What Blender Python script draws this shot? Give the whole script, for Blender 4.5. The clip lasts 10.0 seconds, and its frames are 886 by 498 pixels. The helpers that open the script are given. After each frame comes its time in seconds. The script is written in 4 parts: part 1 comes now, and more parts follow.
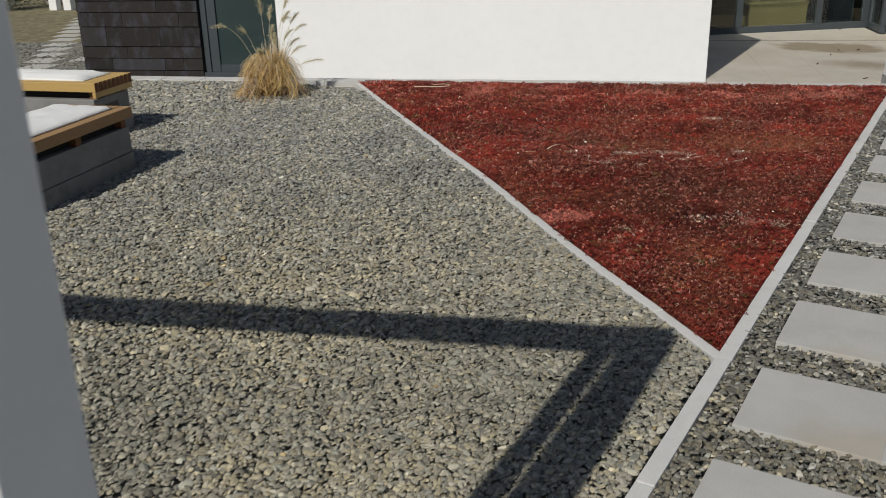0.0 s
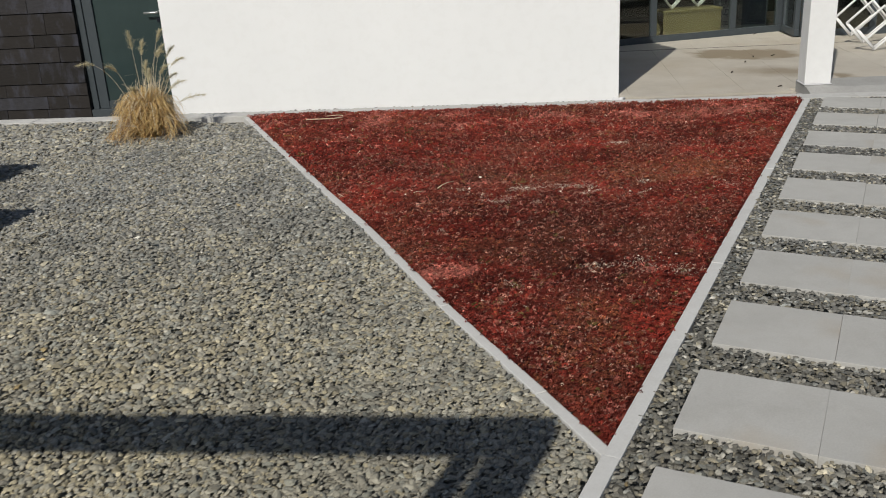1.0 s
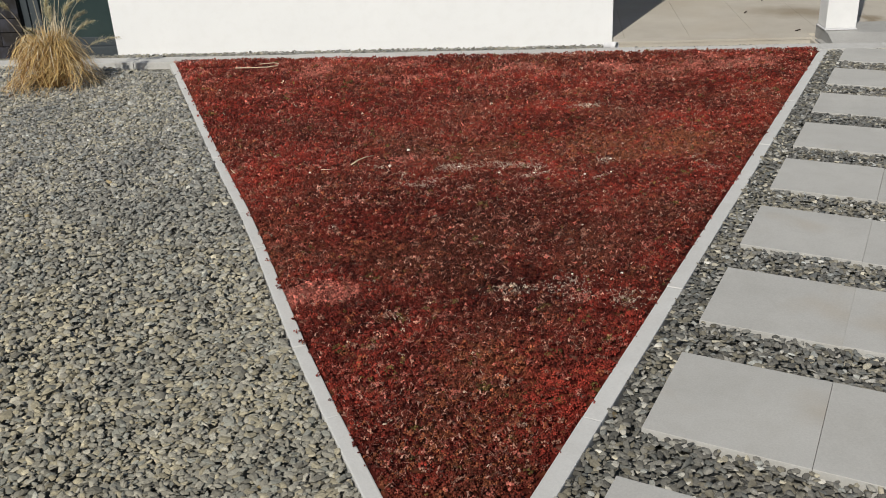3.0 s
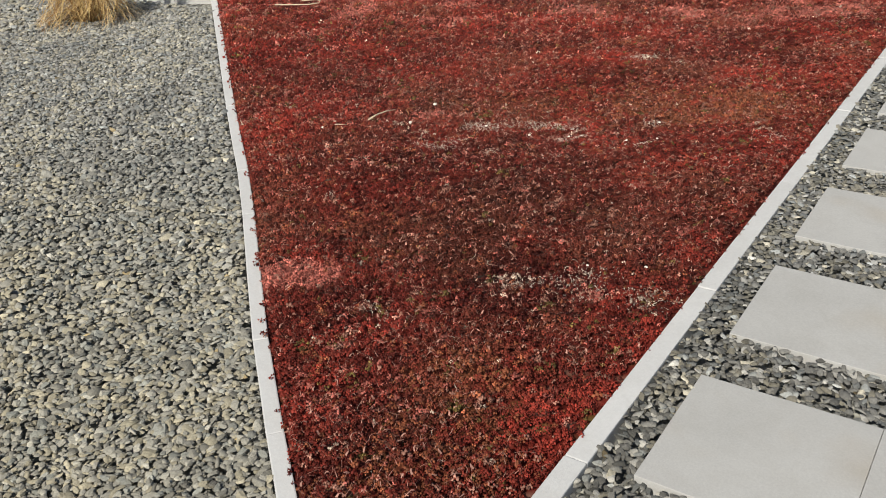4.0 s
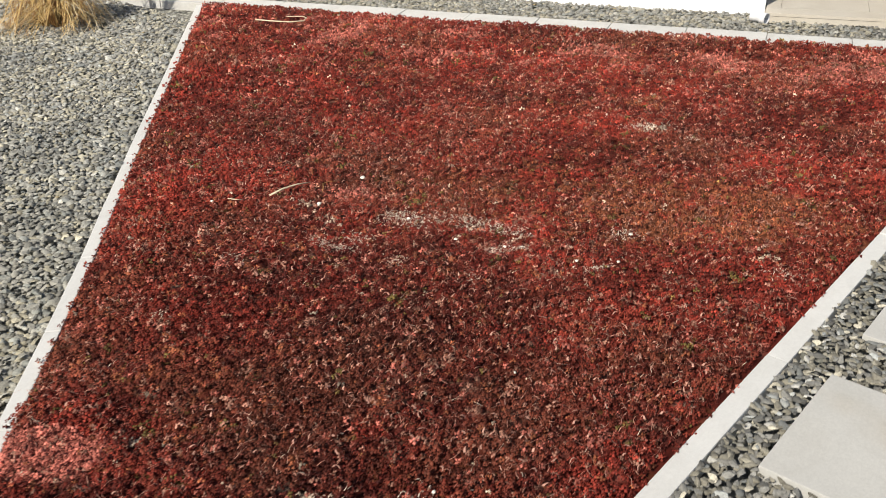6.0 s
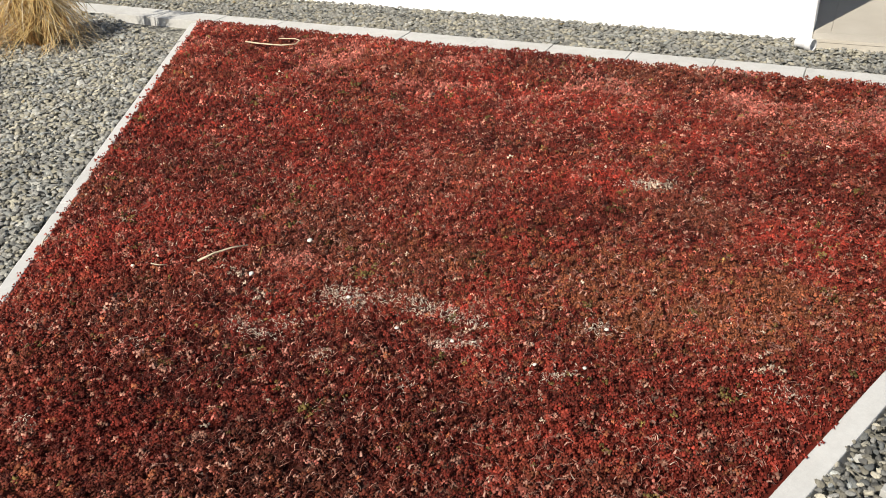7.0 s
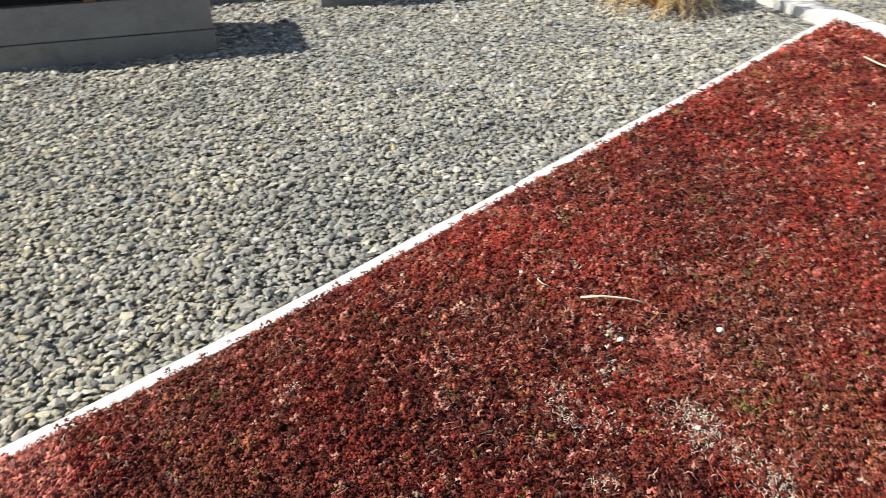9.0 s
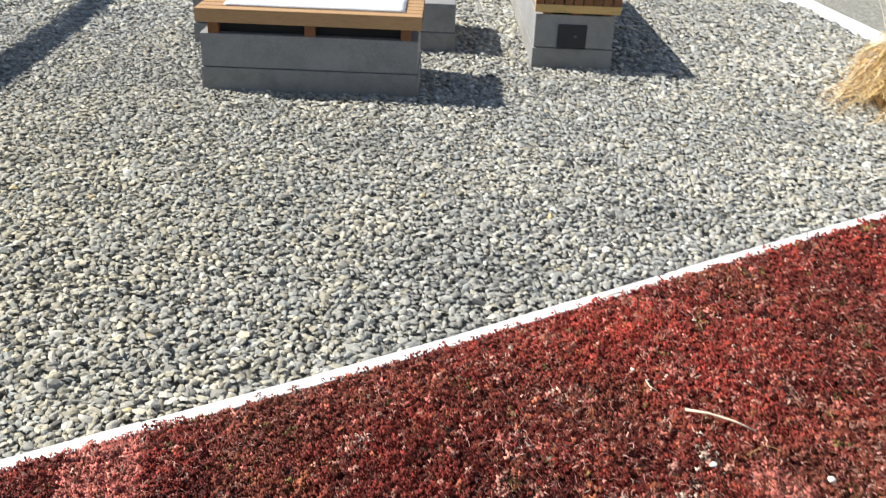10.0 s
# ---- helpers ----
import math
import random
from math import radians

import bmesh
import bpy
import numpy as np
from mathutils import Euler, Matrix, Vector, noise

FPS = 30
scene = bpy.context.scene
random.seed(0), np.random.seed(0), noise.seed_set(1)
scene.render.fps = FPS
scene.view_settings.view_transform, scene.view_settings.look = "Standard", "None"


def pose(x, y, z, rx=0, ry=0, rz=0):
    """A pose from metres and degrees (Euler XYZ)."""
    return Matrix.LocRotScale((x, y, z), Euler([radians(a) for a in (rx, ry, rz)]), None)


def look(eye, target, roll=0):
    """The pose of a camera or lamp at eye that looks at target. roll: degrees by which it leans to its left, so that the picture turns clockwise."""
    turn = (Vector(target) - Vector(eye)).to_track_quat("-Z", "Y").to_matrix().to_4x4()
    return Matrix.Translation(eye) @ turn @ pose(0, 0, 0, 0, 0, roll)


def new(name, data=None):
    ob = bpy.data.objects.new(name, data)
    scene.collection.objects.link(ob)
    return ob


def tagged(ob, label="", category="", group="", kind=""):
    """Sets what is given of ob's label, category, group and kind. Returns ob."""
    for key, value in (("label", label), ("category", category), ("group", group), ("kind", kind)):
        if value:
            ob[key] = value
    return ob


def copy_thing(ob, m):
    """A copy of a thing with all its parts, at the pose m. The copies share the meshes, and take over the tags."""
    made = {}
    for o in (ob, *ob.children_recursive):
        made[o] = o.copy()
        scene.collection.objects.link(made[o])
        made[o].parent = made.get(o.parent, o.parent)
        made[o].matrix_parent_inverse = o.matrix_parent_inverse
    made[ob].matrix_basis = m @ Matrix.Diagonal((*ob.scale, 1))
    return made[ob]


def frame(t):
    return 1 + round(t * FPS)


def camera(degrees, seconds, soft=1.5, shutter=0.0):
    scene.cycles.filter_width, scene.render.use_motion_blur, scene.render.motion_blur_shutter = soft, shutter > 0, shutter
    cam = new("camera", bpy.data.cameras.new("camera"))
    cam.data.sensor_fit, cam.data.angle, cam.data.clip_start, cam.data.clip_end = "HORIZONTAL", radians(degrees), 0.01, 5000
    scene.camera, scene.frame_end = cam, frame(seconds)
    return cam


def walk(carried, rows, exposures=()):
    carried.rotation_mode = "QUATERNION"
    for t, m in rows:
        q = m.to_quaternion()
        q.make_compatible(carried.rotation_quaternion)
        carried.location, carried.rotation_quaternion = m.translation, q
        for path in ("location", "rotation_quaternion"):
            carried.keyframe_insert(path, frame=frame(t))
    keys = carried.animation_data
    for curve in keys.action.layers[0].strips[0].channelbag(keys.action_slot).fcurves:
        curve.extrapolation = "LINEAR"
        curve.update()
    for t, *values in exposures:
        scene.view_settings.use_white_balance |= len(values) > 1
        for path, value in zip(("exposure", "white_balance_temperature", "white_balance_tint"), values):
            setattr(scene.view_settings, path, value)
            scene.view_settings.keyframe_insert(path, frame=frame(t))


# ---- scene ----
# The camera and its walk: carried along a slab path, turning to look over the planted bed.
cam = camera(52.4, 10.0, 0.9, 0.22)
PATH = [
    (0, (0.126, -0.467, 1.776), (-0.839, 1.137, 1.072), -1.3),
    (0.5, (0.116, -0.024, 1.778), (-0.817, 1.608, 1.095), -2.4),
    (1, (0.149, 0.336, 1.799), (-0.712, 2.007, 1.115), -3.2),
    (1.5, (0.254, 0.825, 1.747), (-0.617, 2.493, 1.068), -4.2),
    (2, (0.272, 1.108, 1.726), (-0.601, 2.769, 1.033), -3.8),
    (2.5, (0.181, 1.422, 1.741), (-0.685, 3.058, 0.983), -3.0),
    (2.7, (0.15, 1.53, 1.717), (-0.715, 3.154, 0.933), -2.9),
    (3.8, (0.205, 2.226, 1.63), (-0.794, 3.697, 0.716), -3.5),
    (4, (0.19, 2.334, 1.611), (-0.831, 3.775, 0.673), -3.4),
    (4.5, (0.106, 2.703, 1.615), (-0.962, 4.084, 0.638), -3.4),
    (5, (0.081, 2.998, 1.613), (-1.026, 4.35, 0.641), -3.2),
    (5.5, (0.144, 3.435, 1.614), (-1.01, 4.754, 0.649), -3.8),
    (6, (0.121, 3.709, 1.602), (-1.049, 5.017, 0.644), -1.8),
    (6.2, (0.072, 3.872, 1.602), (-1.099, 5.175, 0.638), -1.3),
    (7.3, (-0.015, 4.589, 1.574), (-1.324, 5.764, 0.621), -2.7),
    (7.5, (-0.007, 4.726, 1.57), (-1.345, 5.855, 0.604), -3.3),
    (8, (-0.134, 5.021, 1.528), (-1.565, 6.019, 0.55), -3.6),
    (8.5, (-0.277, 5.175, 1.548), (-1.928, 5.728, 0.564), 0.1),
    (9, (-0.355, 5.35, 1.507), (-2.097, 5.34, 0.523), -0.4),
    (9.5, (-0.362, 5.598, 1.523), (-2.074, 5.292, 0.536), 1.5),
    (10, (-0.456, 5.652, 1.549), (-2.176, 5.158, 0.657), 2.6),
]
walk(cam, [(t, look(eye, target, roll)) for t, eye, target, roll in PATH],
     exposures=[(0.0, -0.47, 6300, 10), (0.6, -0.41, 6300, 10), (2.0, -0.40, 6300, 10), (2.7, -0.34, 6350, 10), (3.8, -0.05, 6350, 10), (4.0, 0.06, 6350, 10), (4.5, 0.44, 6300, 10), (5.0, 0.52, 6320, 10),
                (5.5, 0.42, 6500, 10), (6.2, 0.36, 6550, 10), (7.3, 0.34, 6600, 10), (8.1, 0.38, 6550, 10), (8.5, 0.36, 6480, 10), (9.0, 0.80, 6350, 10), (9.5, 1.22, 6220, 10), (10.0, 1.10, 6120, 10)])

# ---- light: a clear sky and a high spring sun behind the walker ----
SUN_EL, SUN_AZ = 42.0, 177.6
world = bpy.data.worlds.new("world")
scene.world = world
world.use_nodes = True
wn = world.node_tree
sky = wn.nodes.new("ShaderNodeTexSky")
sky.sky_type, sky.sun_disc = "NISHITA", False
sky.sun_elevation, sky.sun_rotation = radians(SUN_EL), radians(SUN_AZ)
wn.links.new(sky.outputs[0], wn.nodes["Background"].inputs[0])
wn.nodes["Background"].inputs[1].default_value = 0.054
sun_data = bpy.data.lights.new("sun", "SUN")
sun_data.energy, sun_data.angle, sun_data.color = 4.25, radians(0.55), (1.0, 0.94, 0.82)
sun_way = Vector((math.sin(radians(SUN_AZ)) * math.cos(radians(SUN_EL)), math.cos(radians(SUN_AZ)) * math.cos(radians(SUN_EL)), math.sin(radians(SUN_EL))))
new("sun", sun_data).matrix_world = look(sun_way * 30, (0, 0, 0))

# ---- plan: the house lies turned by 20 degrees against the path ----
YAW = 20.4
CO, SI = math.cos(radians(YAW)), math.sin(radians(YAW))
HX, HY = -2.970, 11.475            # the white wall's corner
LOW = -0.450                     # level of the gravel at the house
TERR = -0.38                     # level of the house terrace
BED = -0.064                     # underside of the gravel field


def hw(s, n, z=0.0):
    """A point by its way along the house front and its distance behind it."""
    return Vector((HX + s * CO - n * SI, HY + s * SI + n * CO, z))


HOUSE = Matrix.Translation((HX, HY, 0)) @ Matrix.Rotation(radians(YAW), 4, "Z")
# the terrace and its glazing stand at a slight angle to the front
TURN, SHRINK = radians(22.0), 0.98
TERRACE = Matrix.Translation((HX, HY, 0)) @ Matrix.Rotation(TURN, 4, "Z") @ Matrix.Diagonal((SHRINK, SHRINK, 1, 1))


def tw(s, n, z=0.0):
    """A point of the terrace by its own axes."""
    return TERRACE @ Vector((s, n, z))


rng = np.random.default_rng(7)

# ---- small tools ----


def bm_box(sx, sy, sz, at=(0, 0, 0), bevel=0.0, segments=2, bm=None):
    """A box of that size with its middle at a place, edges rounded."""
    own = bmesh.new()
    bmesh.ops.create_cube(own, size=1.0)
    bmesh.ops.scale(own, vec=(sx, sy, sz), verts=own.verts)
    if bevel:
        bmesh.ops.bevel(own, geom=own.edges[:], offset=bevel, segments=segments, profile=0.6, affect="EDGES")
    bmesh.ops.translate(own, vec=at, verts=own.verts)
    if bm is None:
        return own
    tmp = bpy.data.meshes.new("tmp")
    own.to_mesh(tmp)
    own.free()
    bm.from_mesh(tmp)
    bpy.data.meshes.remove(tmp)
    return bm


def bm_tube(points, radius, sides=8, taper=1.0):
    """A round bar through the points."""
    bm = bmesh.new()
    pts = [Vector(p) for p in points]
    rings = []
    for i, p in enumerate(pts):
        way = (pts[min(i + 1, len(pts) - 1)] - pts[max(i - 1, 0)]).normalized()
        side = way.cross(Vector((0.13, 0.31, 0.94))).normalized()
        up = side.cross(way)
        r = radius * (1 + (taper - 1) * i / max(1, len(pts) - 1))
        rings.append([bm.verts.new(p + r * (math.cos(a) * side + math.sin(a) * up)) for a in [2 * math.pi * k / sides for k in range(sides)]])
    for a, b in zip(rings, rings[1:]):
        for k in range(sides):
            bm.faces.new((a[k], a[(k + 1) % sides], b[(k + 1) % sides], b[k]))
    bm.faces.new(rings[0][::-1])
    bm.faces.new(rings[-1])
    return bm


def mesh_of(name, bm, mat, smooth=False):
    me = bpy.data.meshes.new(name)
    bmesh.ops.recalc_face_normals(bm, faces=bm.faces)
    bm.to_mesh(me)
    bm.free()
    if mat:
        me.materials.append(mat)
    if smooth:
        me.polygons.foreach_set("use_smooth", [True] * len(me.polygons))
    return me


def part(name, bm, mat, parent, label="", smooth=False):
    """One mesh object under a thing or a part."""
    ob = new(name, mesh_of(name, bm, mat, smooth))
    ob.parent = parent
    if label:
        ob["label"] = label
    return ob


def thing(name, m, label, category, group="", kind=""):
    ob = new(name)
    ob.empty_display_size = 0.1
    ob.matrix_basis = m
    return tagged(ob, label, category, group, kind)


def solid(name, bm, mat, label, category, kind="", m=None, smooth=False):
    ob = new(name, mesh_of(name, bm, mat, smooth))
    if m is not None:
        ob.matrix_basis = m
    return tagged(ob, label, category, kind=kind)


def lattice_noise(x, y, scale, seed=0):
    """Smooth noise from 0 to 1 over the ground."""
    x, y = np.asarray(x) * scale, np.asarray(y) * scale
    table = np.random.default_rng(seed).random((64, 64))
    xi, yi = np.floor(x).astype(int), np.floor(y).astype(int)
    fx, fy = x - xi, y - yi
    fx, fy = fx * fx * (3 - 2 * fx), fy * fy * (3 - 2 * fy)
    g = lambda a, b: table[(xi + a) % 64, (yi + b) % 64]
    return (g(0, 0) * (1 - fx) + g(1, 0) * fx) * (1 - fy) + (g(0, 1) * (1 - fx) + g(1, 1) * fx) * fy


def fractal(x, y, scale, seed=0):
    return (lattice_noise(x, y, scale, seed) + 0.5 * lattice_noise(x, y, scale * 2.1, seed + 1) + 0.25 * lattice_noise(x, y, scale * 4.3, seed + 2)) / 1.75


def array_mesh(name, verts, faces, tints, mat, smooth=True):
    """A mesh out of number arrays, with a pigment value for each vertex."""
    me = bpy.data.meshes.new(name)
    me.vertices.add(len(verts))
    me.vertices.foreach_set("co", np.ascontiguousarray(verts, dtype=np.float32).ravel())
    k = faces.shape[1]
    me.loops.add(faces.size)
    me.loops.foreach_set("vertex_index", np.ascontiguousarray(faces, dtype=np.int32).ravel())
    me.polygons.add(len(faces))
    me.polygons.foreach_set("loop_start", np.arange(0, faces.size, k, dtype=np.int32))
    me.update(calc_edges=True)
    me.polygons.foreach_set("use_smooth", np.broadcast_to(smooth, len(faces)).copy())
    if tints is not None:
        at = me.attributes.new("tint", "FLOAT_COLOR", "POINT")
        at.data.foreach_set("color", np.ascontiguousarray(np.c_[tints, np.ones(len(tints))], dtype=np.float32).ravel())
    me.materials.append(mat)
    return me


# ---- materials ----


class Nodes:
    """A short way to write node materials."""

    def __init__(self, name, rough=0.7, metal=0.0, spec=0.4):
        self.mat = bpy.data.materials.new(name)
        self.mat.use_nodes = True
        self.t = self.mat.node_tree
        self.b = self.t.nodes["Principled BSDF"]
        self.b.inputs["Roughness"].default_value = rough
        self.b.inputs["Metallic"].default_value = metal
        self.b.inputs["Specular IOR Level"].default_value = spec
        self.co = None

    def add(self, kind, **inputs):
        n = self.t.nodes.new(kind)
        for k, v in inputs.items():
            self.put(n.inputs[k.replace("_", " ")], v)
        return n

    def put(self, socket, v):
        if isinstance(v, bpy.types.NodeSocket):
            self.t.links.new(v, socket)
        else:
            socket.default_value = v

    def coord(self, piecewise=False):
        """Object coordinates; for loose pieces moved apart by a random amount."""
        if self.co is None:
            tc = self.add("ShaderNodeTexCoord").outputs["Object"]
            if piecewise:
                info = self.add("ShaderNodeObjectInfo").outputs["Random"]
                move = self.add("ShaderNodeVectorMath")
                move.operation = "ADD"
                mul = self.math("MULTIPLY", info, 37.0)
                self.put(move.inputs[0], tc)
                self.put(move.inputs[1], mul)
                tc = move.outputs[0]
            self.co = tc
        return self.co

    def math(self, op, a, b=0.0):
        n = self.t.nodes.new("ShaderNodeMath")
        n.operation = op
        self.put(n.inputs[0], a)
        self.put(n.inputs[1], b)
        return n.outputs[0]

    def noise(self, scale, detail=4.0, rough=0.55, stretch=None, distortion=0.0):
        vec = self.coord()
        if stretch:
            mp = self.add("ShaderNodeMapping")
            mp.inputs["Scale"].default_value = stretch
            self.put(mp.inputs["Vector"], vec)
            vec = mp.outputs[0]
        n = self.add("ShaderNodeTexNoise", Vector=vec, Scale=scale, Detail=detail, Roughness=rough, Distortion=distortion)
        return n.outputs["Fac"]

    def ramp(self, fac, *stops):
        n = self.t.nodes.new("ShaderNodeValToRGB")
        while len(n.color_ramp.elements) < len(stops):
            n.color_ramp.elements.new(0.5)
        for e, (at, c) in zip(n.color_ramp.elements, stops):
            e.position = at
            e.color = (*c, 1) if len(c) == 3 else c
        self.put(n.inputs[0], fac)
        return n.outputs[0]

    def mix(self, fac, a, b, mode="MIX"):
        n = self.t.nodes.new("ShaderNodeMix")
        n.data_type, n.blend_type = "RGBA", mode
        self.put(n.inputs[0], fac)
        for sock, v in ((n.inputs[6], a), (n.inputs[7], b)):
            if isinstance(v, bpy.types.NodeSocket):
                self.t.links.new(v, sock)
            else:
                sock.default_value = (*v, 1)
        return n.outputs[2]

    def blot(self, at, size, soft=0.35):
        """A stain of its own shape round a place: 1 inside, 0 outside."""
        mp = self.add("ShaderNodeMapping")
        mp.vector_type = "TEXTURE"
        mp.inputs["Location"].default_value = (at[0] + 0.35, at[1] + 0.35, at[2])
        mp.inputs["Scale"].default_value = size
        wob = self.add("ShaderNodeTexNoise", Vector=self.coord(), Scale=3.0, Detail=3.0)
        add = self.add("ShaderNodeVectorMath")
        add.operation = "MULTIPLY_ADD"
        self.put(add.inputs[0], wob.outputs["Color"])
        add.inputs[1].default_value = (0.7, 0.7, 0)
        self.put(add.inputs[2], self.coord())
        self.put(mp.inputs["Vector"], add.outputs[0])
        ln = self.add("ShaderNodeVectorMath")
        ln.operation = "LENGTH"
        self.put(ln.inputs[0], mp.outputs[0])
        return self.ramp(ln.outputs["Value"], (1 - soft, (1, 1, 1)), (1.0, (0, 0, 0)))

    def colour(self, c):
        self.put(self.b.inputs["Base Color"], c)
        return self

    def bump(self, height, strength=0.3, distance=0.01):
        n = self.add("ShaderNodeBump", Height=height, Strength=strength, Distance=distance)
        self.t.links.new(n.outputs[0], self.b.inputs["Normal"])
        return self

    def rough(self, fac, lo, hi):
        n = self.add("ShaderNodeMapRange", Value=fac)
        n.inputs[3].default_value, n.inputs[4].default_value = lo, hi
        self.t.links.new(n.outputs[0], self.b.inputs["Roughness"])
        return self


def m_pebble(name, rough):
    k = Nodes(name, rough, spec=0.35)
    tint = k.add("ShaderNodeAttribute")
    tint.attribute_name = "tint"
    k.coord()
    fine = k.noise(160, 5, 0.65)
    c = k.mix(0.55, tint.outputs["Color"], k.ramp(fine, (0.3, (0.45, 0.45, 0.45)), (0.7, (1.45, 1.44, 1.4))), "MULTIPLY")
    k.colour(c).bump(k.noise(300, 4), 0.35, 0.004).rough(fine, rough - 0.1, rough + 0.12)
    return k.mat


M_GRAVEL = m_pebble("gravel_stone", 0.78)


def m_ground():
    k = Nodes("gravel_ground", 0.9, spec=0.25)
    k.coord()
    vor = k.add("ShaderNodeTexVoronoi", Vector=k.coord(), Scale=34.0)
    c = k.ramp(vor.outputs["Color"], (0.0, (0.21, 0.21, 0.195)), (0.5, (0.37, 0.365, 0.325)), (1.0, (0.52, 0.51, 0.45)))
    c = k.mix(0.60, c, k.ramp(vor.outputs["Distance"], (0.25, (1, 1, 1)), (0.62, (0.16, 0.15, 0.14))), "MULTIPLY")
    c = k.mix(k.noise(0.35, 3), c, k.mix(0.3, c, (0.34, 0.31, 0.24)))
    k.colour(c).bump(vor.outputs["Distance"], 0.7, -0.03)
    return k.mat


M_GROUND = m_ground()


def m_concrete(name, lo, hi, warm=(1.0, 0.985, 0.955), fine=90, stain=0.35, piecewise=True, rough=0.82, rust=0.0, grain=0.5):
    k = Nodes(name, rough, spec=0.3)
    k.coord(piecewise)
    big, small = k.noise(2.2, 5, 0.6), k.noise(fine, 5, 0.7)
    a, b = tuple(lo * w for w in warm), tuple(hi * w for w in warm)
    c = k.ramp(big, (0.3, a), (0.7, b))
    c = k.mix(grain, c, k.ramp(small, (0.35, (0.72, 0.72, 0.72)), (0.65, (1.22, 1.22, 1.2))), "MULTIPLY")
    c = k.mix(stain, c, k.ramp(k.noise(6.5, 6, 0.7, distortion=0.6), (0.38, (0.62, 0.58, 0.52)), (0.55, (1, 1, 1))), "MULTIPLY")
    if rust:
        c = k.mix(k.math("MULTIPLY", k.ramp(k.noise(1.7, 3, 0.5), (0.56, (0, 0, 0)), (0.70, (1, 1, 1))), rust), c, (0.40, 0.31, 0.20))
    k.colour(c).bump(small, 0.25, 0.003)
    return k.mat


M_KERB = m_concrete("kerb_concrete", 0.60, 0.67, (1.0, 0.995, 0.975), stain=0.12, grain=0.16)
M_EDGING = m_concrete("edging_concrete", 0.53, 0.61, (1.0, 0.99, 0.965), stain=0.22, grain=0.25)
M_SLAB = m_concrete("slab_concrete", 0.46, 0.53, (1.0, 0.985, 0.945), fine=140, stain=0.12, rust=0.35, grain=0.25)
M_BLOCK = m_concrete("bench_concrete", 0.215, 0.285, (1.0, 0.995, 0.98), fine=120, stain=0.3)
# lower blocks: a little darker, warmer and more stained than the upper
M_BLOCK_LOW = m_concrete("lower_block_concrete", 0.205, 0.275, (1.0, 0.975, 0.925), fine=120, stain=0.45)
M_RAMP = m_concrete("ramp_concrete", 0.36, 0.43, (1.0, 0.99, 0.97), fine=120, stain=0.2)


def m_terrace():
    k = Nodes("terrace_concrete", 0.75, spec=0.35)
    tc = k.add("ShaderNodeNewGeometry").outputs["Position"]
    k.co = tc
    big, small = k.noise(1.4, 5, 0.6), k.noise(110, 5, 0.7)
    c = k.ramp(big, (0.3, (0.485, 0.445, 0.385)), (0.7, (0.57, 0.53, 0.465)))
    c = k.mix(0.4, c, k.ramp(small, (0.35, (0.8, 0.8, 0.8)), (0.65, (1.18, 1.18, 1.18))), "MULTIPLY")
    a, b, d = tw(2.3, 2.98), tw(2.40, 1.25), tw(2.98, 0.6)
    wet = k.math("MAXIMUM", k.math("MAXIMUM", k.blot((a.x, a.y, TERR), (0.98, 0.56, 1), 0.3), k.blot((d.x, d.y, TERR), (0.20, 0.40, 1), 0.6)), k.math("MULTIPLY", k.blot((b.x, b.y, TERR), (0.85, 0.55, 1), 0.8), 0.85))
    c = k.mix(k.ramp(k.noise(0.8, 4, 0.6), (0.48, (0, 0, 0)), (0.72, (0.35, 0.35, 0.35))), c, (0.43, 0.35, 0.245))
    c = k.mix(k.math("MULTIPLY", wet, 0.80), c, (0.26, 0.205, 0.135))
    k.colour(c).bump(small, 0.2, 0.003)
    return k.mat


M_TERR = m_terrace()


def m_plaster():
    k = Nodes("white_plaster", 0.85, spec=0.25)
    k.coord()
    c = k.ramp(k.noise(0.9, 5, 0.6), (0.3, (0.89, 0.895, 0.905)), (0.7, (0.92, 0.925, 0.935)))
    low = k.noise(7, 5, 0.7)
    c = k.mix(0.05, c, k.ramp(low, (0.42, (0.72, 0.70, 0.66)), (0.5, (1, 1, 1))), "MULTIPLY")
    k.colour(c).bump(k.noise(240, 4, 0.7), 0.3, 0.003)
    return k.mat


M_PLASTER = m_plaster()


def m_slate():
    k = Nodes("slate", 0.66, spec=0.22)
    k.coord(True)
    rnd = k.add("ShaderNodeObjectInfo").outputs["Random"]
    c = k.ramp(rnd, (0.0, (0.019, 0.017, 0.016)), (0.5, (0.023, 0.020, 0.0185)), (0.85, (0.027, 0.0235, 0.022)), (0.97, (0.040, 0.039, 0.044)))
    grain = k.noise(14, 6, 0.7, stretch=(1, 1, 3.5))
    c = k.mix(0.6, c, k.ramp(grain, (0.3, (0.6, 0.6, 0.6)), (0.7, (1.4, 1.4, 1.4))), "MULTIPLY")
    # bluish sky reflection on the slates, painted into the colour in patches
    sky_sheen = k.ramp(k.noise(3.2, 6, 0.7, stretch=(1.6, 1, 0.7)), (0.50, (0, 0, 0)), (0.66, (0.42, 0.42, 0.42)))
    c = k.mix(sky_sheen, c, (0.085, 0.09, 0.125))
    k.colour(c).bump(grain, 0.35, 0.006).rough(grain, 0.5, 0.75)
    return k.mat


M_SLATE = m_slate()


